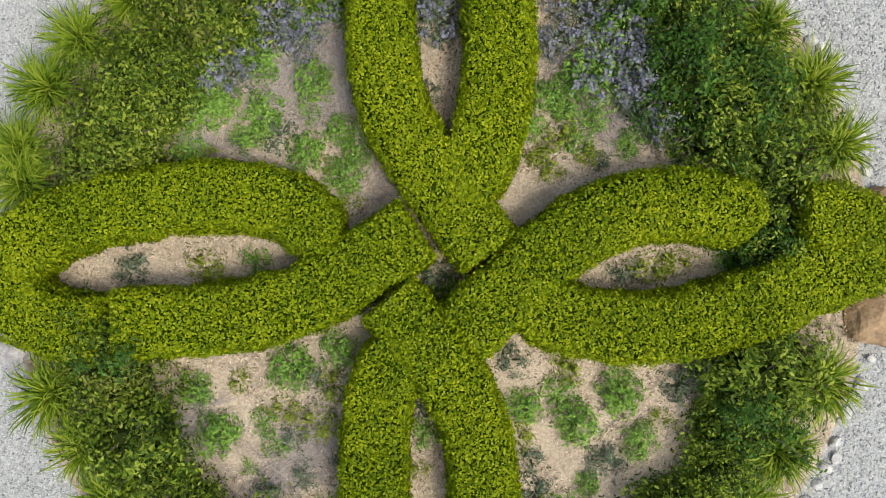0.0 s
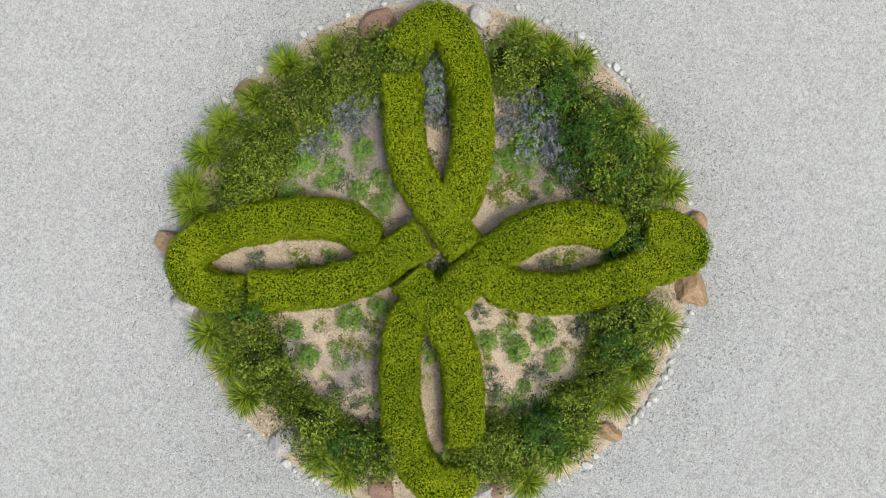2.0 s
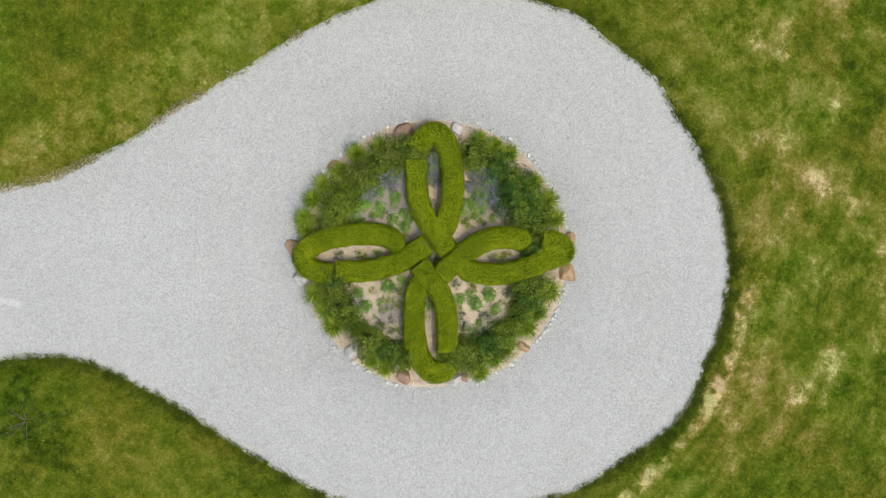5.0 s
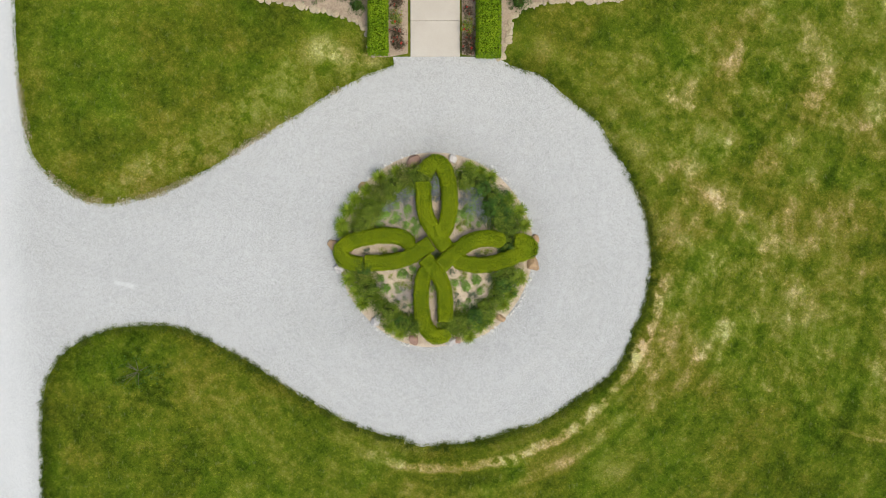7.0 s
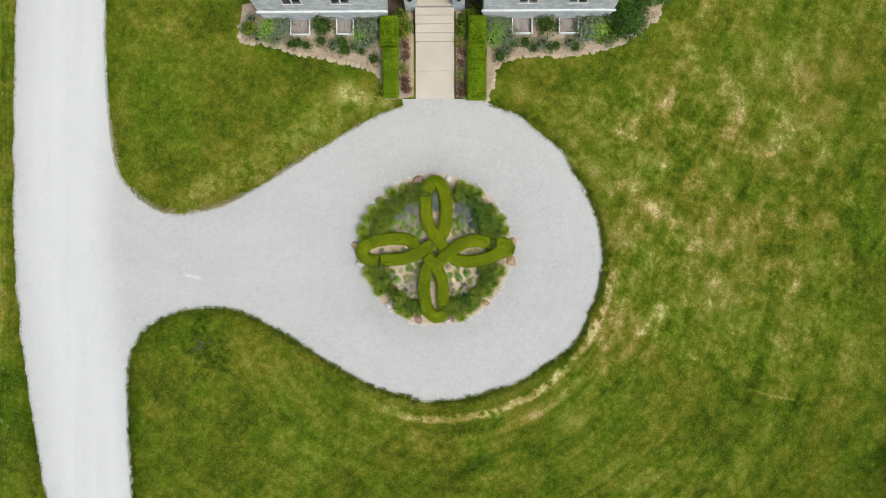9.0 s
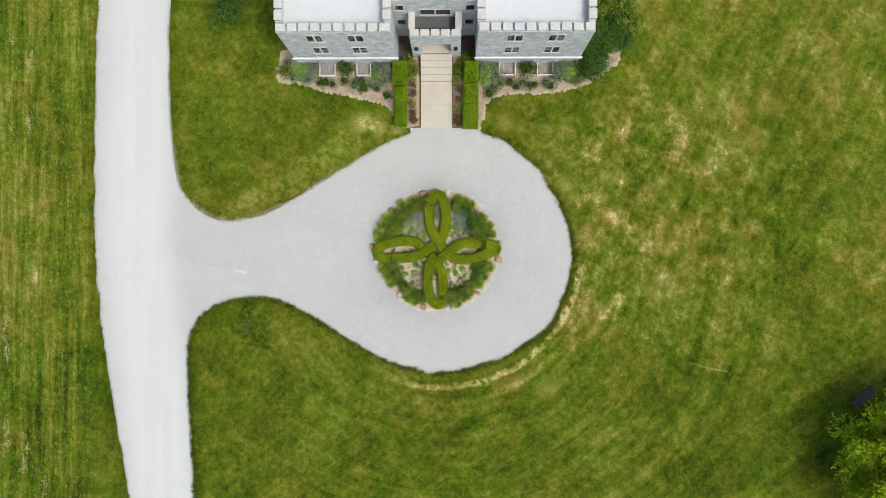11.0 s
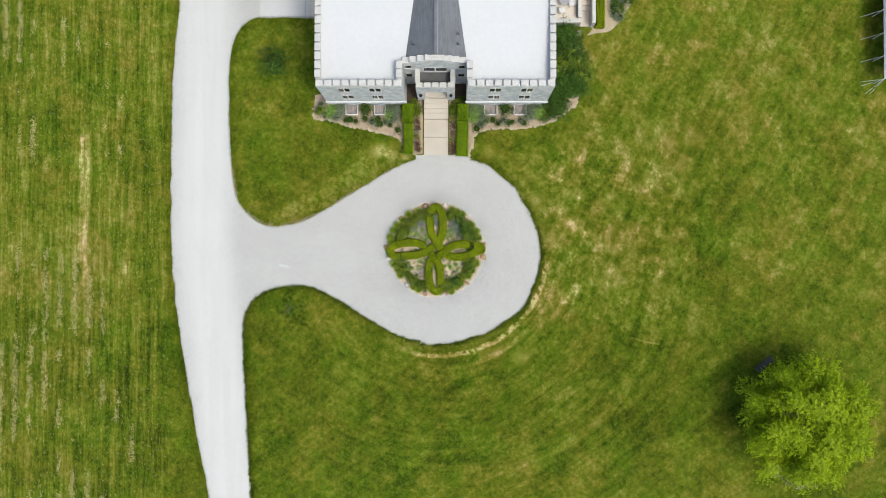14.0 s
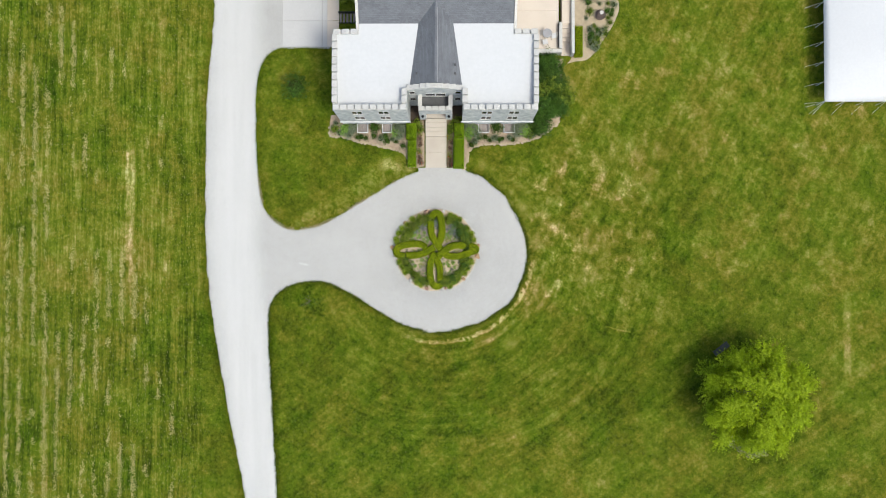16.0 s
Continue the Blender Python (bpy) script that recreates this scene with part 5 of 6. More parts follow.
# bark chips on the bed and loose stones in the gravel near it
def scatter(name, pts, z, size, thin, material, r, label, category):
    """Many small flat six-cornered bits lying about."""
    n = len(pts)
    a = r.uniform(0, 2 * math.pi, n)
    ln, wd, th = size * r.uniform(0.5, 1.4, n), size * thin * r.uniform(0.6, 1.3, n), size * 0.3 * r.uniform(0.6, 1.3, n)
    tilt = r.normal(0, 0.25, n)
    ca, sa = np.cos(a), np.sin(a)
    corner = lambda u, v, w: np.stack([pts[:, 0] + ca * ln * u - sa * wd * v, pts[:, 1] + sa * ln * u + ca * wd * v, z + th * w + tilt * ln * u], 1)
    v = np.stack([corner(-1, 0, 0.3), corner(0, -1, 0.1), corner(1, 0, 0.3), corner(0, 1, 0.1), corner(0.1, 0.1, 1.2), corner(0, 0, -0.5)], 1)
    tri = np.array([[0, 1, 4], [1, 2, 4], [2, 3, 4], [3, 0, 4], [1, 0, 5], [2, 1, 5], [3, 2, 5], [0, 3, 5]])
    f = (np.arange(n)[:, None, None] * 6 + tri).reshape(-1, 3)
    return tagged(obj(name, mesh_of(name, v.reshape(-1, 3), f), material), label, category, kind="stuff")


sr = np.random.default_rng(9)
n = 42000
ang, rad = sr.uniform(0, 2 * math.pi, n), (BED_R - 0.05) * np.sqrt(sr.uniform(0, 1, n))
scatter("bark_mulch", np.stack([BED_X + rad * np.cos(ang), BED_Y + rad * np.sin(ang)], 1), BED_Z + 0.014, 0.024, 0.24, CHIP, sr, "pale brown shredded bark mulch strewn over soil", "mulch")
n = 30000
ang, rad = sr.uniform(0, 2 * math.pi, n), BED_R + 0.02 + np.abs(sr.normal(0, 0.75, n))
scatter("loose_gravel", np.stack([BED_X + rad * np.cos(ang), BED_Y + rad * np.sin(ang)], 1), 0.014, 0.012, 0.75, PEBBLE, sr, "loose pale grey crushed stone on the drive", "gravel")

# ---- planting and fittings along the house ----
hr = np.random.default_rng(31)
G = "shrubs along the house"


def rows_of(x0, x1, y0, y1, n):
    return [(x0 + (x1 - x0) * (k + 0.5) / n + hr.normal(0, 0.06), hr.uniform(y0, y1)) for k in range(n)]


soft = [shrub("shrub", "mounded grey-green leafy shrub against the house", "shrub", 0, 0, 0, 0.48, 0.55, 130, 7, (0.085, 0.04), GREY_LEAF if k else MINT, 300 + k, G, gather=0.05) for k in range(3)]
spread(soft, [(-7.9, 10.95), (-7.45, 10.75), (-7.3, 11.0), (-8.1, 10.6), (-3.5, 10.95), (-3.1, 10.75), (-3.6, 10.5), (-2.95, 11.0), (2.75, 10.95), (3.1, 10.7), (3.2, 11.0), (7.2, 10.9), (7.5, 10.6), (7.6, 10.95), (7.1, 10.5), (2.8, 10.3), (-7.7, 10.4), (-3.3, 10.2), (7.9, 10.75), (3.4, 10.4)], 0.03, hr, 0.9, 1.2)
round_dark = [shrub("shrub", "round dark green clipped shrub between the window wells", "shrub", 0, 0, 0, 0.52, 0.85, 190, 7, (0.075, 0.036), DARK_LEAF, 310 + k, G, gather=0.045) for k in range(2)]
spread(round_dark, [(-5.4, 10.92), (5.28, 10.9)], 0.03, hr)
small_dark = [shrub("shrub", "small blue-green mounded shrub in the house bed", "shrub", 0, 0, 0, 0.34, 0.4, 90, 7, (0.06, 0.026), GREY_LEAF if k == 1 else DARK_LEAF, 320 + k, G, gather=0.04) for k in range(3)]
spread(small_dark, [(-9.0, 10.8), (-8.5, 10.45), (-6.65, 10.1), (-6.2, 10.0), (-4.9, 9.95), (-4.5, 10.15), (-3.55, 9.7), (-3.9, 9.9), (-4.35, 9.75), (-5.5, 10.2), (3.4, 9.75), (3.7, 10.0), (4.3, 10.1), (5.1, 10.0), (5.5, 9.85), (5.8, 9.95), (6.4, 10.05), (6.7, 9.85), (4.7, 9.8), (8.3, 10.2), (8.7, 10.5), (-7.0, 10.05), (-8.85, 11.3), (-2.95, 9.3), (3.1, 9.4)], 0.03, hr, 0.6, 1.1)
bright = [shrub("shrub", "leafy mid-green shrub in the house bed", "shrub", 0, 0, 0, 0.40, 0.5, 120, 7, (0.07, 0.032), ROSE, 330, G, gather=0.04)]
spread(bright, [(-8.9, 10.75), (8.2, 10.35), (-1.65, 11.0), (1.3, 10.9), (-1.5, 10.75), (1.2, 10.6), (8.5, 10.75), (1.55, 11.35), (2.0, 11.6), (-1.7, 11.4)], 0.03, hr, 0.8, 1.15)
big = [shrub("shrub", "tall dense dark green shrub beside the east wall", "shrub", 0, 0, 0, 0.85, 1.5, 330, 8, (0.11, 0.05), (MID_LEAF, DARK_LEAF, ROSE, MID_LEAF)[k], 340 + k, "tall shrubs by the east wall", gather=0.08) for k in range(4)]
spread(big, [(9.3, 16.3), (9.2, 15.2), (9.3, 14.0), (9.2, 12.8), (9.0, 11.8), (9.9, 15.9), (10.1, 14.7), (10.1, 13.4), (9.9, 12.2), (10.3, 15.2), (10.9, 14.0), (10.7, 13.0), (9.9, 16.5), (9.2, 11.0), (11.2, 13.4), (10.6, 14.5), (10.9, 12.5)], 0.03, hr, 0.8, 1.15)
roses = [shrub("rose_bush", "bronze-leaved rose bush with red blooms by the walk", "rose bush", 0, 0, 0, 0.26, 0.5, 70, 6, (0.055, 0.028), RED_LEAF if k else ROSE, 350 + k, "roses beside the walk", RED_FLOWER, 14, 0.04) for k in range(3)]
spread(roses, [(-1.5, 10.4), (-1.48, 9.92), (-1.45, 9.4), (-1.52, 8.85), (-1.45, 8.3), (-1.4, 7.85), (1.2, 10.1), (1.22, 9.6), (1.18, 9.05), (1.2, 8.5), (1.22, 8.0), (1.2, 7.65)], 0.03, hr, 0.8, 1.1)
bush = shrub("shrub", "broad low green bush standing alone on the lawn", "shrub", -12.5, 14.55, -0.01, 1.1, 0.9, 330, 8, (0.10, 0.05), MID_LEAF, 360, gather=0.08)

brush = shrub("weed", "dark low twiggy growth in the lawn bay", "weed", -11.1, -4.35, -0.01, 0.75, 0.14, 70, 6, (0.09, 0.02), DARK_LEAF, 365, gather=0.08)
brush.scale = (1.3, 0.8, 1.0)

# window wells
for x0, x1 in ((-6.95, -6.0), (-4.75, -3.9), (3.66, 4.64), (5.9, 6.86)):
    well = thing("window_well", "white-framed concrete basement window well by the house", "window well", (x0 + x1) / 2, 10.8, 0.03, "basement window wells")
    w = (x1 - x0) / 2
    box_part("floor_slab", (-w + 0.07, w - 0.07, -0.3, 0.4, 0.0, 0.03), WOOD, well, "grey-brown well floor")
    for n_, d in (("side_curb", (-w, -w + 0.05, -0.37, 0.40, 0.0, 0.32)), ("side_curb", (w - 0.05, w, -0.37, 0.40, 0.0, 0.32)), ("front_curb", (-w + 0.07, w - 0.07, -0.37, -0.304, 0.0, 0.3))):
        box_part(n_, d, WHITE_PAINT, well, bevel=0.008)

# stone edging of the house beds
flat_stones = []
for k in range(5):
    me = stone_mesh("edging_stone", 0.15, 60 + k, 0.35, 2)
    me.materials.append(EDGE_STONE)
    flat_stones.append(me)
for line in (WEST_BED[6:70], EAST_BED[6:80]):
    for k in range(0, len(line) - 2, 1):
        x, y = line[k]
        if y < 12.0 and abs(x) > 2.3 and hr.uniform() < 0.85:
            o = new("edging_stone", flat_stones[int(hr.integers(5))])
            s = hr.uniform(0.6, 1.15)
            o.matrix_world = pose(x + hr.normal(0, 0.03), y + hr.normal(0, 0.03), 0.04, 0, 0, hr.uniform(0, 360)) @ Matrix.Diagonal((s, s, s, 1))
            tagged(o, "flat tan edging stone between lawn and bed", "stone", "edging stones of the house beds")

# ---- terrace east of the house ----
terrace = thing("terrace", "raised tan concrete terrace with stone walls and steps", "terrace", 9.0, 20.0, 0.0, kind="structure")
T_INV = Matrix.Translation((-9.0, -20.0, 0))


def t_part(name, dims, material, label="", bevel=0.01):
    o = box_part(name, dims, material, terrace, label, bevel)
    o.matrix_parent_inverse = T_INV
    return o


t_part("paving_slab", (6.6, 10.66, 17.66, 21.0, 0.0, 1.0), PAVING)
t_part("paving_slab", (6.6, 10.66, 21.01, 25.0, 0.0, 1.0), PAVING)
t_part("paving_slab", (6.6, 11.7, 25.01, 32.0, 0.0, 1.0), PAVING)
t_part("paving_slab", (10.95, 11.72, 19.86, 25.0, 0.0, 1.0), PAVING)
t_part("retaining_wall", (8.66, 10.94, 17.3, 17.62, 0.0, 1.12), CAP, "grey stone retaining wall")
t_part("retaining_wall", (10.67, 10.94, 17.63, 19.9, 0.0, 1.45), CAP, "grey stone stair wall")
t_part("retaining_wall", (11.73, 12.0, 17.2, 32.0, 0.0, 1.45), CAP, "grey stone terrace wall")
t_part("handrail", (10.56, 10.62, 17.7, 19.8, 1.25, 1.36), IRON, "dark iron handrail")
for yy in (17.75, 18.75, 19.7):
    t_part("rail_post", (10.57, 10.61, yy, yy + 0.04, 1.0, 1.249), IRON)
for k in range(5):
    t_part("step", (10.95, 11.72, 17.25 if k == 0 else 18.1 + 0.35 * k, 19.85, 0.0, 0.17 + 0.165 * k), PAVING, bevel=0.012)
# café table and chair
table = thing("cafe_table", "small round grey metal café table on the terrace", "table", 9.6, 18.85, 1.0)
bm = bmesh.new()
bmesh.ops.create_cone(bm, cap_ends=True, segments=28, radius1=0.4, radius2=0.4, depth=0.03, matrix=Matrix.Translation((0, 0, 0.72)))
part("tabletop", bm, TABLE_GREY, table)
part("stem", tube(bmesh.new(), [(0, 0, 0.02), (0, 0, 0.7)], [0.03, 0.03], 8), IRON, table)
for a in (0.4, 1.97, 3.54, 5.11):
    part("leg", tube(bmesh.new(), [(0, 0, 0.12), (0.28 * math.cos(a), 0.28 * math.sin(a), 0.015)], [0.018, 0.015], 6), IRON, table)


def chair(x, y, z, turn):
    c = thing("patio_chair", "pale grey metal patio chair at the café table", "chair", x, y, z, "terrace chairs", turn=turn)
    part("seat", box(bmesh.new(), -0.21, 0.21, -0.21, 0.21, 0.42, 0.45, 0.01), GREY_PAVING, c)
    part("backrest", tube(bmesh.new(), [(-0.2, 0.22, 0.45), (-0.18, 0.26, 0.85), (0.18, 0.26, 0.85), (0.2, 0.22, 0.45)], [0.014] * 4, 6), GREY_PAVING, c)
    for sx in (-0.19, 0.19):
        for sy in (-0.19, 0.19):
            part("leg", tube(bmesh.new(), [(sx, sy, 0.43), (sx * 1.08, sy * 1.08, 0.0)], [0.013, 0.013], 6), IRON, c)


chair(10.2, 18.7, 1.0, -80)
chair(9.45, 18.15, 1.0, 190)
hedge("boxwood_hedge", "small clipped hedge against the terrace wall", [(12.45, 17.1), (12.45, 18.4), (12.45, 19.7)], 0.7, 0.9, -0.01, 44, 900, (0.06, 0.035), "walk hedges", step=0.1)
# island bed with a tiered fountain
FBED = smooth_line([(11.5, 16.6), (12.2, 16.75), (13.2, 16.9), (13.8, 17.4), (14.35, 18.15), (15.0, 19.1), (15.7, 20.3), (16.1, 21.6), (15.6, 23.0), (14.2, 23.8), (12.2, 23.8), (12.06, 20.0), (11.9, 17.2)], 0.15, True)
tagged(sheet("garden_bed", FBED, 0.02, EDGE_STONE), "pale gravelly planting bed beside the terrace", "flower bed", kind="structure")
fountain = thing("fountain", "dark tiered garden fountain in the gravelly bed", "fountain", 14.4, 20.8, 0.02)


def lathe(name, outline, parent, material, segments=24):
    bm = bmesh.new()
    rows = [[bm.verts.new((r * math.cos(a), r * math.sin(a), z)) for a in np.linspace(0, 2 * math.pi, segments, False)] for r, z in outline]
    for a, b in zip(rows, rows[1:]):
        for i in range(segments):
            bm.faces.new((a[i], a[(i + 1) % segments], b[(i + 1) % segments], b[i]))
    bm.faces.new(rows[0])
    bm.faces.new(rows[-1])
    return part(name, bm, material, parent)


lathe("basin", [(0.3, 0.0), (0.42, 0.1), (0.46, 0.4), (0.4, 0.41), (0.36, 0.25), (0.05, 0.22)], fountain, CLAY)
lathe("middle_bowl", [(0.09, 0.24), (0.08, 0.6), (0.3, 0.72), (0.31, 0.76), (0.27, 0.76), (0.06, 0.68)], fountain, CLAY)
lathe("top_bowl", [(0.06, 0.7), (0.05, 1.0), (0.16, 1.08), (0.17, 1.11), (0.05, 1.06), (0.03, 1.25), (0.01, 1.3)], fountain, LIMESTONE)
spread([shrub("perennial", "loose green perennial in the gravelly bed", "perennial", 0, 0, 0, 0.45, 0.5, 90, 7, (0.08, 0.035), (GREY_LEAF, ROSE, MID_LEAF)[k], 370 + k, "plants round the fountain", gather=0.05) for k in range(3)], [(13.7, 18.3), (14.1, 18.5), (13.6, 18.8), (14.4, 19.2), (14.9, 19.7), (14.2, 19.5), (13.5, 19.6), (15.1, 20.6), (15.4, 20.9), (15.6, 21.8), (15.1, 21.9), (14.9, 22.6), (14.4, 21.9), (14.2, 22.9), (15.0, 21.2), (14.0, 18.0), (13.5, 21.2), (13.4, 22.0), (13.9, 22.4), (13.9, 19.9), (13.7, 19.2), (14.7, 19.6), (15.3, 20.2), (15.5, 21.3), (13.2, 20.6), (14.9, 19.2), (14.2, 18.9), (12.9, 22.4)], 0.02, hr, 0.45, 0.85)
# back corner west of the house
pad = thing("pavement", "pale grey and tan concrete apron beside the house", "pavement", -9.7, 26.0, 0.0, kind="structure")
for x0, x1, material in ((-13.6, -10.16, LOT), (-10.06, -9.68, LOT), (-9.66, -8.62, PAVING)):
    for y0, y1 in ((18.12, 20.4), (20.44, 26.0), (26.04, 34.0)):
        ob = box_part("slab", (x0, x1, y0, y1, 0.0, 0.04), material, pad, bevel=0.008)
        ob.matrix_parent_inverse = Matrix.Translation((9.7, -26.0, 0))
bench = thing("garden_bench", "dark slatted garden bench in the house corner", "bench", -7.8, 20.6, 0.0)
for k in range(5):
    part("slat", box(bmesh.new(), -0.72 + 0.3 * k, -0.55 + 0.3 * k, -0.45, 0.35, 0.42, 0.45, 0.008), WOOD, bench)
part("front_rail", box(bmesh.new(), -0.8, 0.8, -0.5, -0.454, 0.30, 0.46, 0.008), IRON, bench)
part("back_rail", box(bmesh.new(), -0.8, 0.8, 0.354, 0.4, 0.30, 0.95, 0.008), IRON, bench)
for sx in (-0.76, 0.74):
    for sy in (-0.48, 0.37):
        part("leg", box(bmesh.new(), sx - 0.02, sx + 0.04, sy - 0.02, sy + 0.02, 0.0, 0.299), IRON, bench)
spread([shrub("shrub", "low green shrub in the house corner", "shrub", 0, 0, 0, 0.45, 0.6, 110, 7, (0.085, 0.04), ROSE if k else YELLOW_LEAF, 380 + k, G, gather=0.05) for k in range(2)], [(-8.6, 19.1), (-7.7, 19.2), (-7.0, 19.0), (-8.2, 22.3), (-7.2, 22.4)], 0.0, hr, 0.8, 1.1)

# ---- tree, bench and tent on the lawn ----
def leafy_tree(x, y, height, spread_r, seed):
    r = np.random.default_rng(seed)
    top = thing("tree", "broad young tree with bright yellow-green spring leaves", "tree", x, y, -0.012)
    bm = bmesh.new()
    tube(bm, [(0, 0, 0), (0.05, 0.03, 0.8), (0.0, 0.1, 1.6), (0.05, 0.05, height * 0.55), (0, 0, height * 0.8)], [0.24, 0.18, 0.16, 0.10, 0.03], 10)
    part("trunk", bm, BARK, top, "grey-brown bark")
    lobes = []
    for k in range(46):
        a = k * 2.39996 + r.normal(0, 0.25)
        f = (k + 0.5) / 46
        rad = spread_r * math.sqrt(f) * r.uniform(0.78, 1.0)
        zed = height * (0.92 - 0.50 * f**1.3) + r.normal(0, 0.45)
        lobes.append((rad * math.cos(a), rad * math.sin(a), zed, r.uniform(0.66, 1.05) * (1.1 - 0.15 * f)))
    for k in range(16):
        a = k * 2.4 + 0.7
        lobes.append((spread_r * 0.72 * math.cos(a), spread_r * 0.72 * math.sin(a), height * r.uniform(0.25, 0.4), r.uniform(0.6, 0.9)))
    cs, ns = [], []
    for k, (lx, ly, lz, lr) in enumerate(lobes):
        if k % 3 == 0:
            bm = tube(bmesh.new(), [(0, 0, height * 0.25), (lx * 0.45, ly * 0.45, lz * 0.72), (lx * 0.95, ly * 0.95, lz)], [0.075, 0.05, 0.012], 6)
            part("limb", bm, BARK, top)
        tips, per = 190, 8
        d = r.normal(0, 1, (tips, 3)) + np.array([0, 0, 0.5])
        d /= np.linalg.norm(d, axis=1, keepdims=True)
        s = lr * r.uniform(0.45, 1.22, (tips, 1)) * np.array([1, 1, 0.62])
        out = np.array([lx, ly, 0.0]) / (math.hypot(lx, ly) + 1e-6)
        q = d * s
        q += out * (q @ out)[:, None] * 0.45 - np.array([0, 0, 0.25]) * np.maximum(0, q @ out)[:, None]
        tip = np.array([lx, ly, lz]) + q
        spray = np.repeat(d * np.array([1, 1, 0.4]), per, 0) * np.tile(np.linspace(-0.22, 0.16, per), tips)[:, None]
        cs.append(np.repeat(tip, per, 0) + spray + r.normal(0, 0.05, (tips * per, 3)))
        ns.append(np.repeat(d, per, 0) + np.array([0, 0, 0.45]))
    c, n = np.vstack(cs), np.vstack(ns)
    tagged(obj("crown", leaf_mesh("crown", c, n, 0.15, 0.075, r, 0.3), TREE_LEAF, top), kind="stuff")
    return top


leafy_tree(26.82, -12.25, 7.4, 4.6, 8)
spread([shrub("flowering_plant", "straggly pale-flowered plant at the tree's foot", "plant", 0, 0, 0, 0.4, 0.25, 40, 5, (0.07, 0.03), GRASS, 400, "pale plants by the tree", WHITE_FLOWER, 90, 0.06)], [(25.6, -16.5), (25.95, -16.9), (26.3, -17.1), (26.6, -17.4), (27.1, -17.65), (27.5, -17.7), (27.9, -17.6), (28.5, -17.5), (26.0, -16.4), (25.0, -14.9), (24.6, -14.4)], -0.01, hr, 0.45, 0.85)

seat = thing("park_bench", "dark blue-grey bench on the lawn by the tree", "bench", 24.75, -8.45, -0.012, turn=38)
for k in range(4):
    part("seat_slat", box(bmesh.new(), -0.75, 0.75, -0.25 + 0.12 * k, -0.15 + 0.12 * k, 0.43, 0.46, 0.008), SLATE_BLUE, seat)
for k in range(3):
    part("back_slat", box(bmesh.new(), -0.75, 0.75, 0.26 + 0.02 * k, 0.285 + 0.02 * k, 0.54 + 0.13 * k, 0.64 + 0.13 * k, 0.008), SLATE_BLUE, seat)
for sx in (-0.68, 0.62):
    part("end_frame", tube(bmesh.new(), [(sx, -0.24, 0.0), (sx, -0.22, 0.42), (sx, 0.24, 0.42), (sx, 0.36, 0.95)], [0.025] * 4, 6), IRON, seat)
    part("leg", tube(bmesh.new(), [(sx, 0.22, 0.42), (sx, 0.3, 0.0)], [0.025] * 2, 6), IRON, seat)

# pole tent
TX0, TX1, TY0, TY1, TEAVE = 33.31, 45.42, 12.83, 37.0, 1.95
tent = thing("marquee_tent", "large white pole tent with open sides on the lawn", "tent", (TX0 + TX1) / 2, (TY0 + TY1) / 2, -0.012)
tw, td = (TX1 - TX0) / 2, (TY1 - TY0) / 2
bm = bmesh.new()
nx, ny = 24, 48
verts = []
for j in range(ny + 1):
    row = []
    for i in range(nx + 1):
        u, v = i / nx * 2 - 1, j / ny * 2 - 1
        wx, wy = u * tw, v * td
        rim = 0.0 if abs(u) == 1 or abs(v) == 1 else (1 - u * u) * (1 - v**4)
        peak = max(math.exp(-((wx / 2.4) ** 2 + ((wy - py) / 2.4) ** 2)) for py in (-7.5, -2.5, 2.5, 7.5))
        sag = 0.06 * abs(math.sin((v + 1) * math.pi * 7)) if rim == 0 else 0.0
        z = TEAVE - sag + 1.2 * rim + 0.5 * peak * rim
        row.append(bm.verts.new((wx, wy, z)))
    verts.append(row)
for j in range(ny):
    for i in range(nx):
        bm.faces.new((verts[j][i], verts[j][i + 1], verts[j + 1][i + 1], verts[j + 1][i]))
canopy = part("canopy", bm, CANVAS, tent, "taut white canvas roof")
canopy.data.shade_smooth()
mod = canopy.modifiers.new("thickness", "SOLIDIFY")
mod.thickness = 0.01
for py in (-7.5, -2.5, 2.5, 7.5):
    part("centre_pole", tube(bmesh.new(), [(0, py, 0), (0, py, 3.55)], [0.05, 0.05], 8), WHITE_PAINT, tent)
stations = [(-tw, v * td, -1, -0.15) for v in np.linspace(-1, 1, 15)] + [(tw, v * td, 1, -0.15) for v in np.linspace(-1, 1, 15)] + [(u * tw, -td, -0.35, -0.85) for u in np.linspace(-1, 1, 8)] + [(u * tw, td, 0.2, 1) for u in np.linspace(-1, 1, 8)]
for x, y, wx, wy in stations:
    part("side_pole", tube(bmesh.new(), [(x * 0.995, y * 0.997, 0), (x * 0.995, y * 0.997, TEAVE - 0.02)], [0.03, 0.03], 6), WHITE_PAINT, tent)
    for off in ((0.0, 0.3) if abs(y) > td * 0.99 and abs(x) > tw * 0.99 else (0.1,)):
        part("guy_rope", tube(bmesh.new(), [(x, y, TEAVE), (x + wx * 0.95 + off * wy, y + wy * 0.95 - off * wx, 0.05)], [0.011, 0.011], 4), ROPE, tent)
    part("stake", tube(bmesh.new(), [(x + wx * 0.95, y + wy * 0.95, 0.0), (x + wx * 0.98, y + wy * 0.98, 0.16)], [0.02, 0.02], 5), IRON, tent)

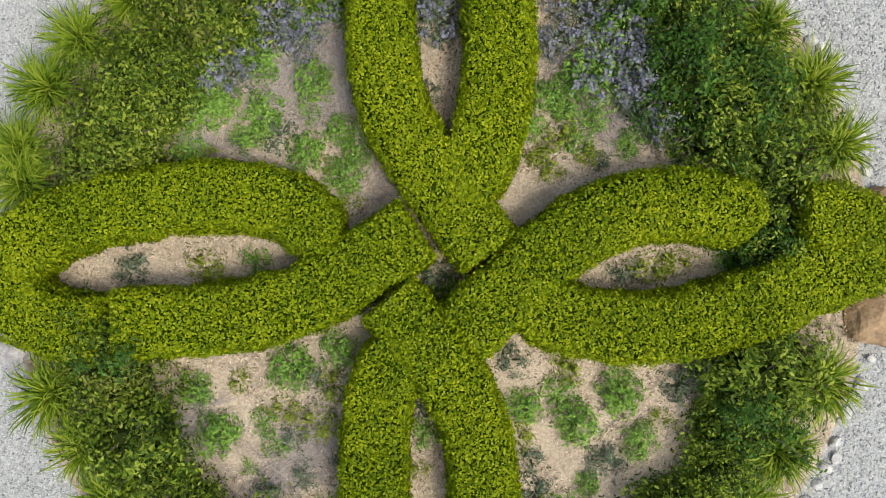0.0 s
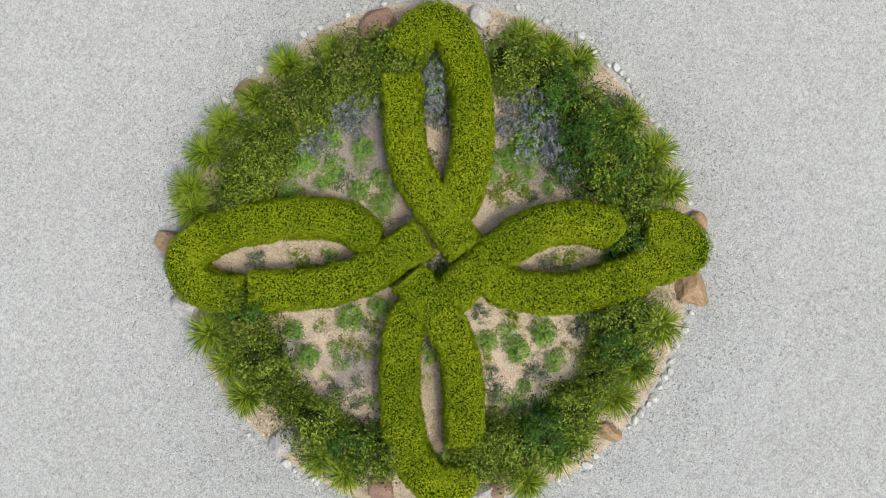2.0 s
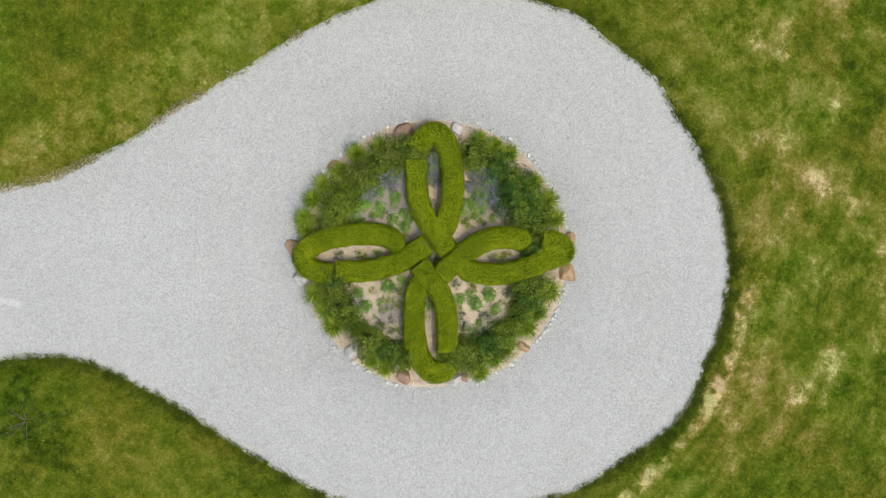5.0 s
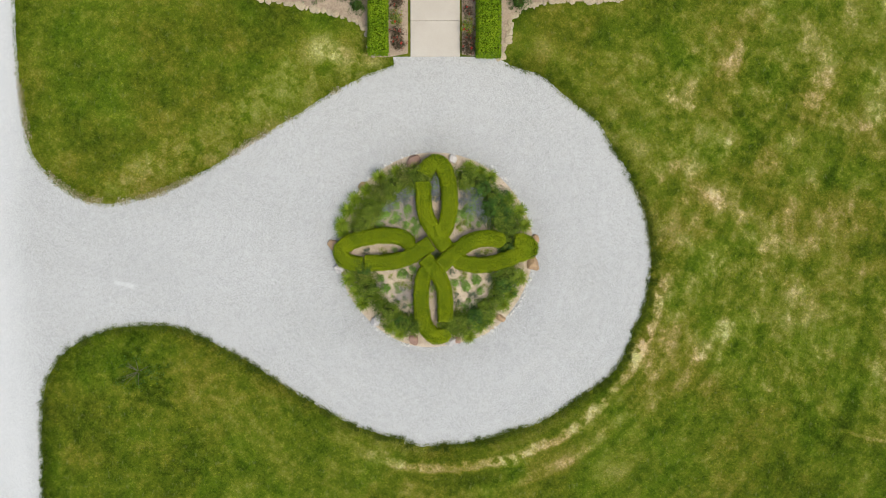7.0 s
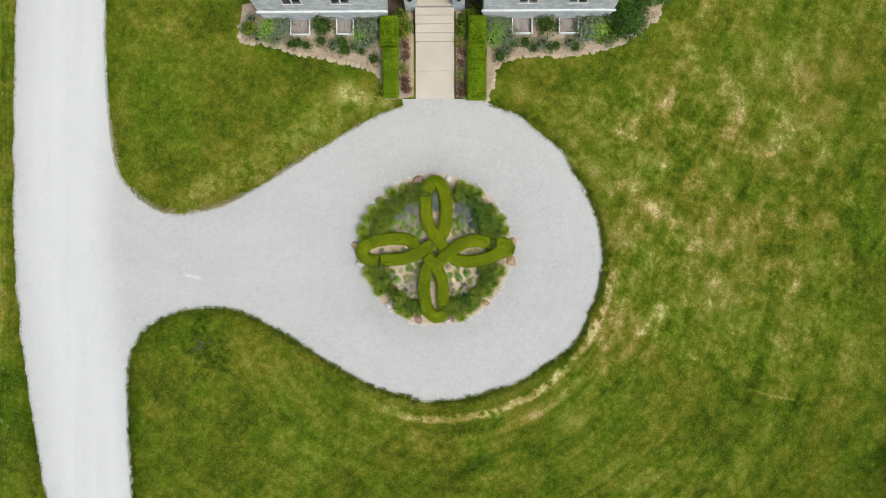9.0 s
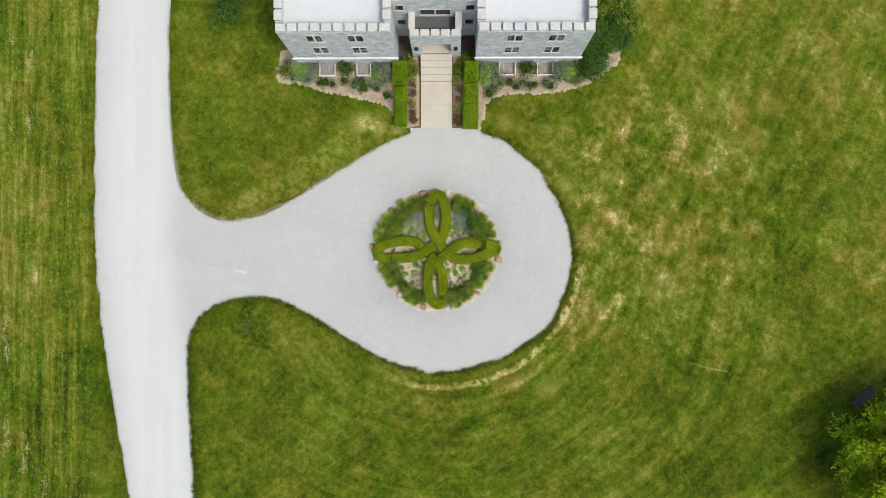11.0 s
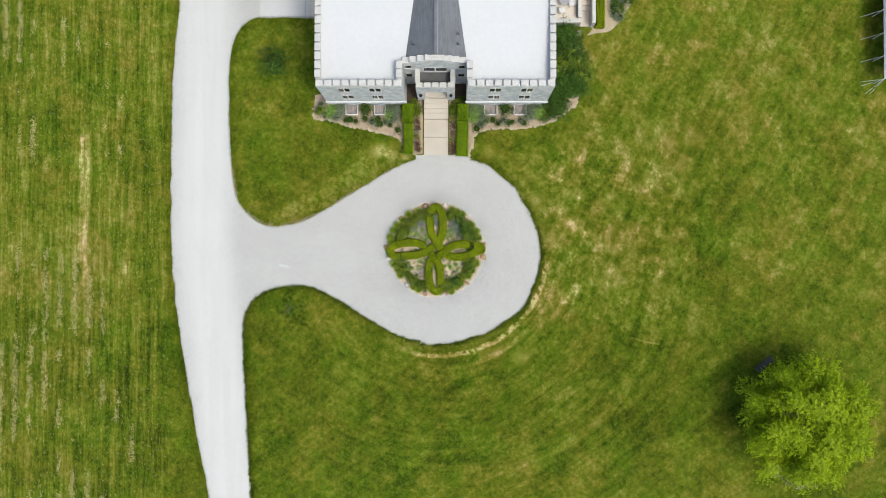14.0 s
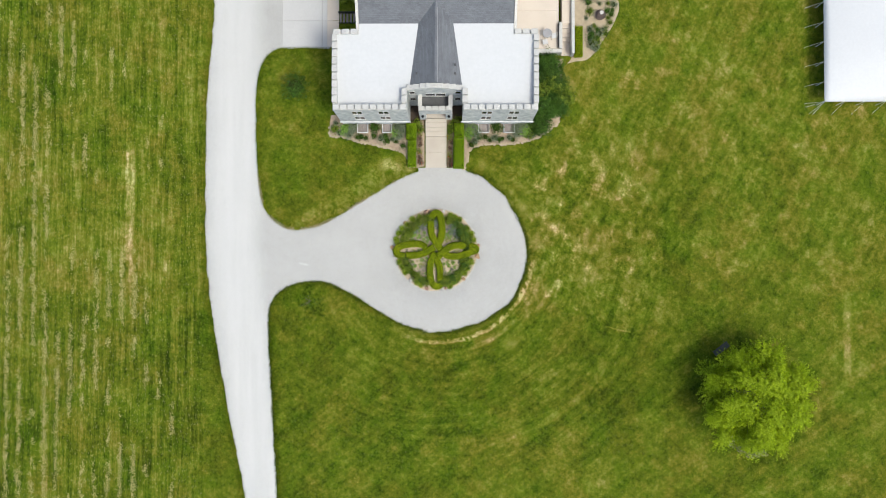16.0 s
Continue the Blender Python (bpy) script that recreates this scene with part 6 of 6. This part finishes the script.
# ---- grass ----
def tufts(name, pts, height, width, blades, lean, r, label, material=GRASS):
    """Short tufts, each of a few pointed blades."""
    n = len(pts) * blades
    p = np.repeat(pts, blades, 0) + r.normal(0, 0.012, (n, 2))
    a = r.uniform(0, 2 * math.pi, n)
    h = height * r.uniform(0.5, 1.3, n)
    l = lean * r.uniform(0.3, 1.4, n)
    ca, sa = np.cos(a), np.sin(a)
    z0 = np.full(n, -0.015)
    w = width * r.uniform(0.6, 1.3, n)
    v = np.stack([np.stack([p[:, 0] - sa * w, p[:, 1] + ca * w, z0], 1), np.stack([p[:, 0] + sa * w, p[:, 1] - ca * w, z0], 1), np.stack([p[:, 0] + ca * l, p[:, 1] + sa * l, h], 1)], 1)
    return tagged(obj(name, mesh_of(name, v.reshape(-1, 3), np.arange(3 * n).reshape(n, 3)), material), label, "grass", kind="stuff")


def on_lawn(p, clear=0.0):
    keep = ~inside(GRAVEL_LINE, p)
    for poly in (WEST_BED, EAST_BED, FBED):
        keep &= ~inside(poly, p)
    keep &= ~((p[:, 0] > -9.2) & (p[:, 0] < 12.1) & (p[:, 1] > 10.3) & (p[:, 1] < 33))
    keep &= ~((p[:, 0] > -1.1) & (p[:, 0] < 1.1) & (p[:, 1] > 7) & (p[:, 1] < 12))
    keep &= ~((p[:, 0] > -11.5) & (p[:, 0] < -8.8) & (p[:, 1] > 17.9) & (p[:, 1] < 34.2))
    return keep


gr = np.random.default_rng(12)
edge = np.vstack([q[(np.abs(q[:, 1]) < 26)] for q in soft_edges])
tang = np.vstack([np.gradient(q, axis=0)[np.abs(q[:, 1]) < 26] for q in soft_edges])
nrm = np.stack([tang[:, 1], -tang[:, 0]], 1) / (np.linalg.norm(tang, axis=1, keepdims=True) + 1e-9)
pick = gr.integers(0, len(edge), 42000)
p = edge[pick] + nrm[pick] * gr.normal(0.0, 0.30, 42000)[:, None] + gr.normal(0, 0.06, (42000, 2))
deep = inside(GRAVEL_LINE, p)
near_in = inside(GRAVEL_LINE, p + nrm[pick] * 0.09) & inside(GRAVEL_LINE, p - nrm[pick] * 0.09)
p = p[~near_in & on_lawn(p) | (deep & ~near_in)]
tufts("edge_grass", p, 0.07, 0.012, 4, 0.10, gr, "ragged uncut grass along the gravel edge")
# longer tufts that hang over the gravel, darkened partly for shadow, thickest on the south and east edges
lush = np.vstack([soft_edges[1][soft_edges[1][:, 1] > -26], soft_edges[2]])
way = np.gradient(lush, axis=0)
way = np.stack([-way[:, 1], way[:, 0]], 1) / (np.linalg.norm(way, axis=1, keepdims=True) + 1e-9)
pick = gr.integers(0, len(lush), 1150)
full = np.clip(0.75 - 0.2 * np.maximum(0, lush[pick, 1] - 1.0), 0.12, 1)
pick = pick[gr.uniform(0, 1, len(pick)) < full]
size = gr.uniform(0.03, 0.085, len(pick))
spot = lush[pick] + way[pick] * gr.normal(-0.05, 0.06, len(pick))[:, None]
p = np.repeat(spot, 16, 0) + gr.normal(0, 1, (len(pick) * 16, 2)) * np.repeat(size, 16)[:, None]
tufts("edge_grass", p, 0.11, 0.009, 3, 0.09, gr, "overhanging tufts along the gravel edge, green darkened partly for shadow", EDGE_GREEN)
p = np.stack([gr.uniform(-16, 22, 120000), gr.uniform(-14, 12, 120000)], 1)
p = p[on_lawn(p)]
tufts("lawn_grass", p, 0.03, 0.011, 4, 0.075, gr, "short mown green grass")
p = np.stack([gr.uniform(-40, 44, 150000), gr.uniform(-25, 26, 150000)], 1)
p = p[on_lawn(p)]
tufts("lawn_grass", p, 0.035, 0.018, 4, 0.10, gr, "short mown green grass with bleached rows")

# wisps of cut straw lying in rows on the field west of the drive
n = 9000
row = gr.integers(0, 17, n)
p = np.stack([-23.2 - 1.12 * row + gr.normal(0, 0.12, n), gr.uniform(-26, 24, n)], 1)
gate = np.array([noise.noise(Vector((q[0] * 0.35, q[1] * 0.16, 3.0))) + 0.5 * noise.noise(Vector((q[0] * 1.3, q[1] * 0.6, 7.0))) for q in p])
thick = 0.06 + np.clip((-26.0 - p[:, 0]) / 9.0, 0.0, 1.0) * 0.5 + np.clip((4.0 - p[:, 1]) / 25.0, 0.0, 0.35)
p = p[gate > 0.40 - 0.70 * thick]
p = np.repeat(p, 9, 0) + gr.normal(0, 1, (len(p) * 9, 2)) * np.array([0.06, 0.15])
tufts("dry_grass", p, 0.03, 0.017, 2, 0.12, gr, "pale wisps of cut straw in rows on the mown field", STRAW)

# loose brown stones and soil crumbs along the northern bay
p = north_bay[(north_bay[:, 1] < 6.5) & (north_bay[:, 0] < -3)]
p = p[gr.integers(0, len(p), 5200)]
gate = np.array([noise.noise(Vector((q[0] * 1.1, q[1] * 1.1, 5.0))) for q in p])
p = p[(gate > 0.0) | (p[:, 0] < -11.5) & (gate > -0.3)]
p = p + gr.normal(0, 0.07, p.shape) + np.array([0.0, 0.03])
scatter("edge_stones", p, 0.016, 0.026, 0.7, CRUMB, gr, "small tan stones and soil along the gravel edge", "gravel")
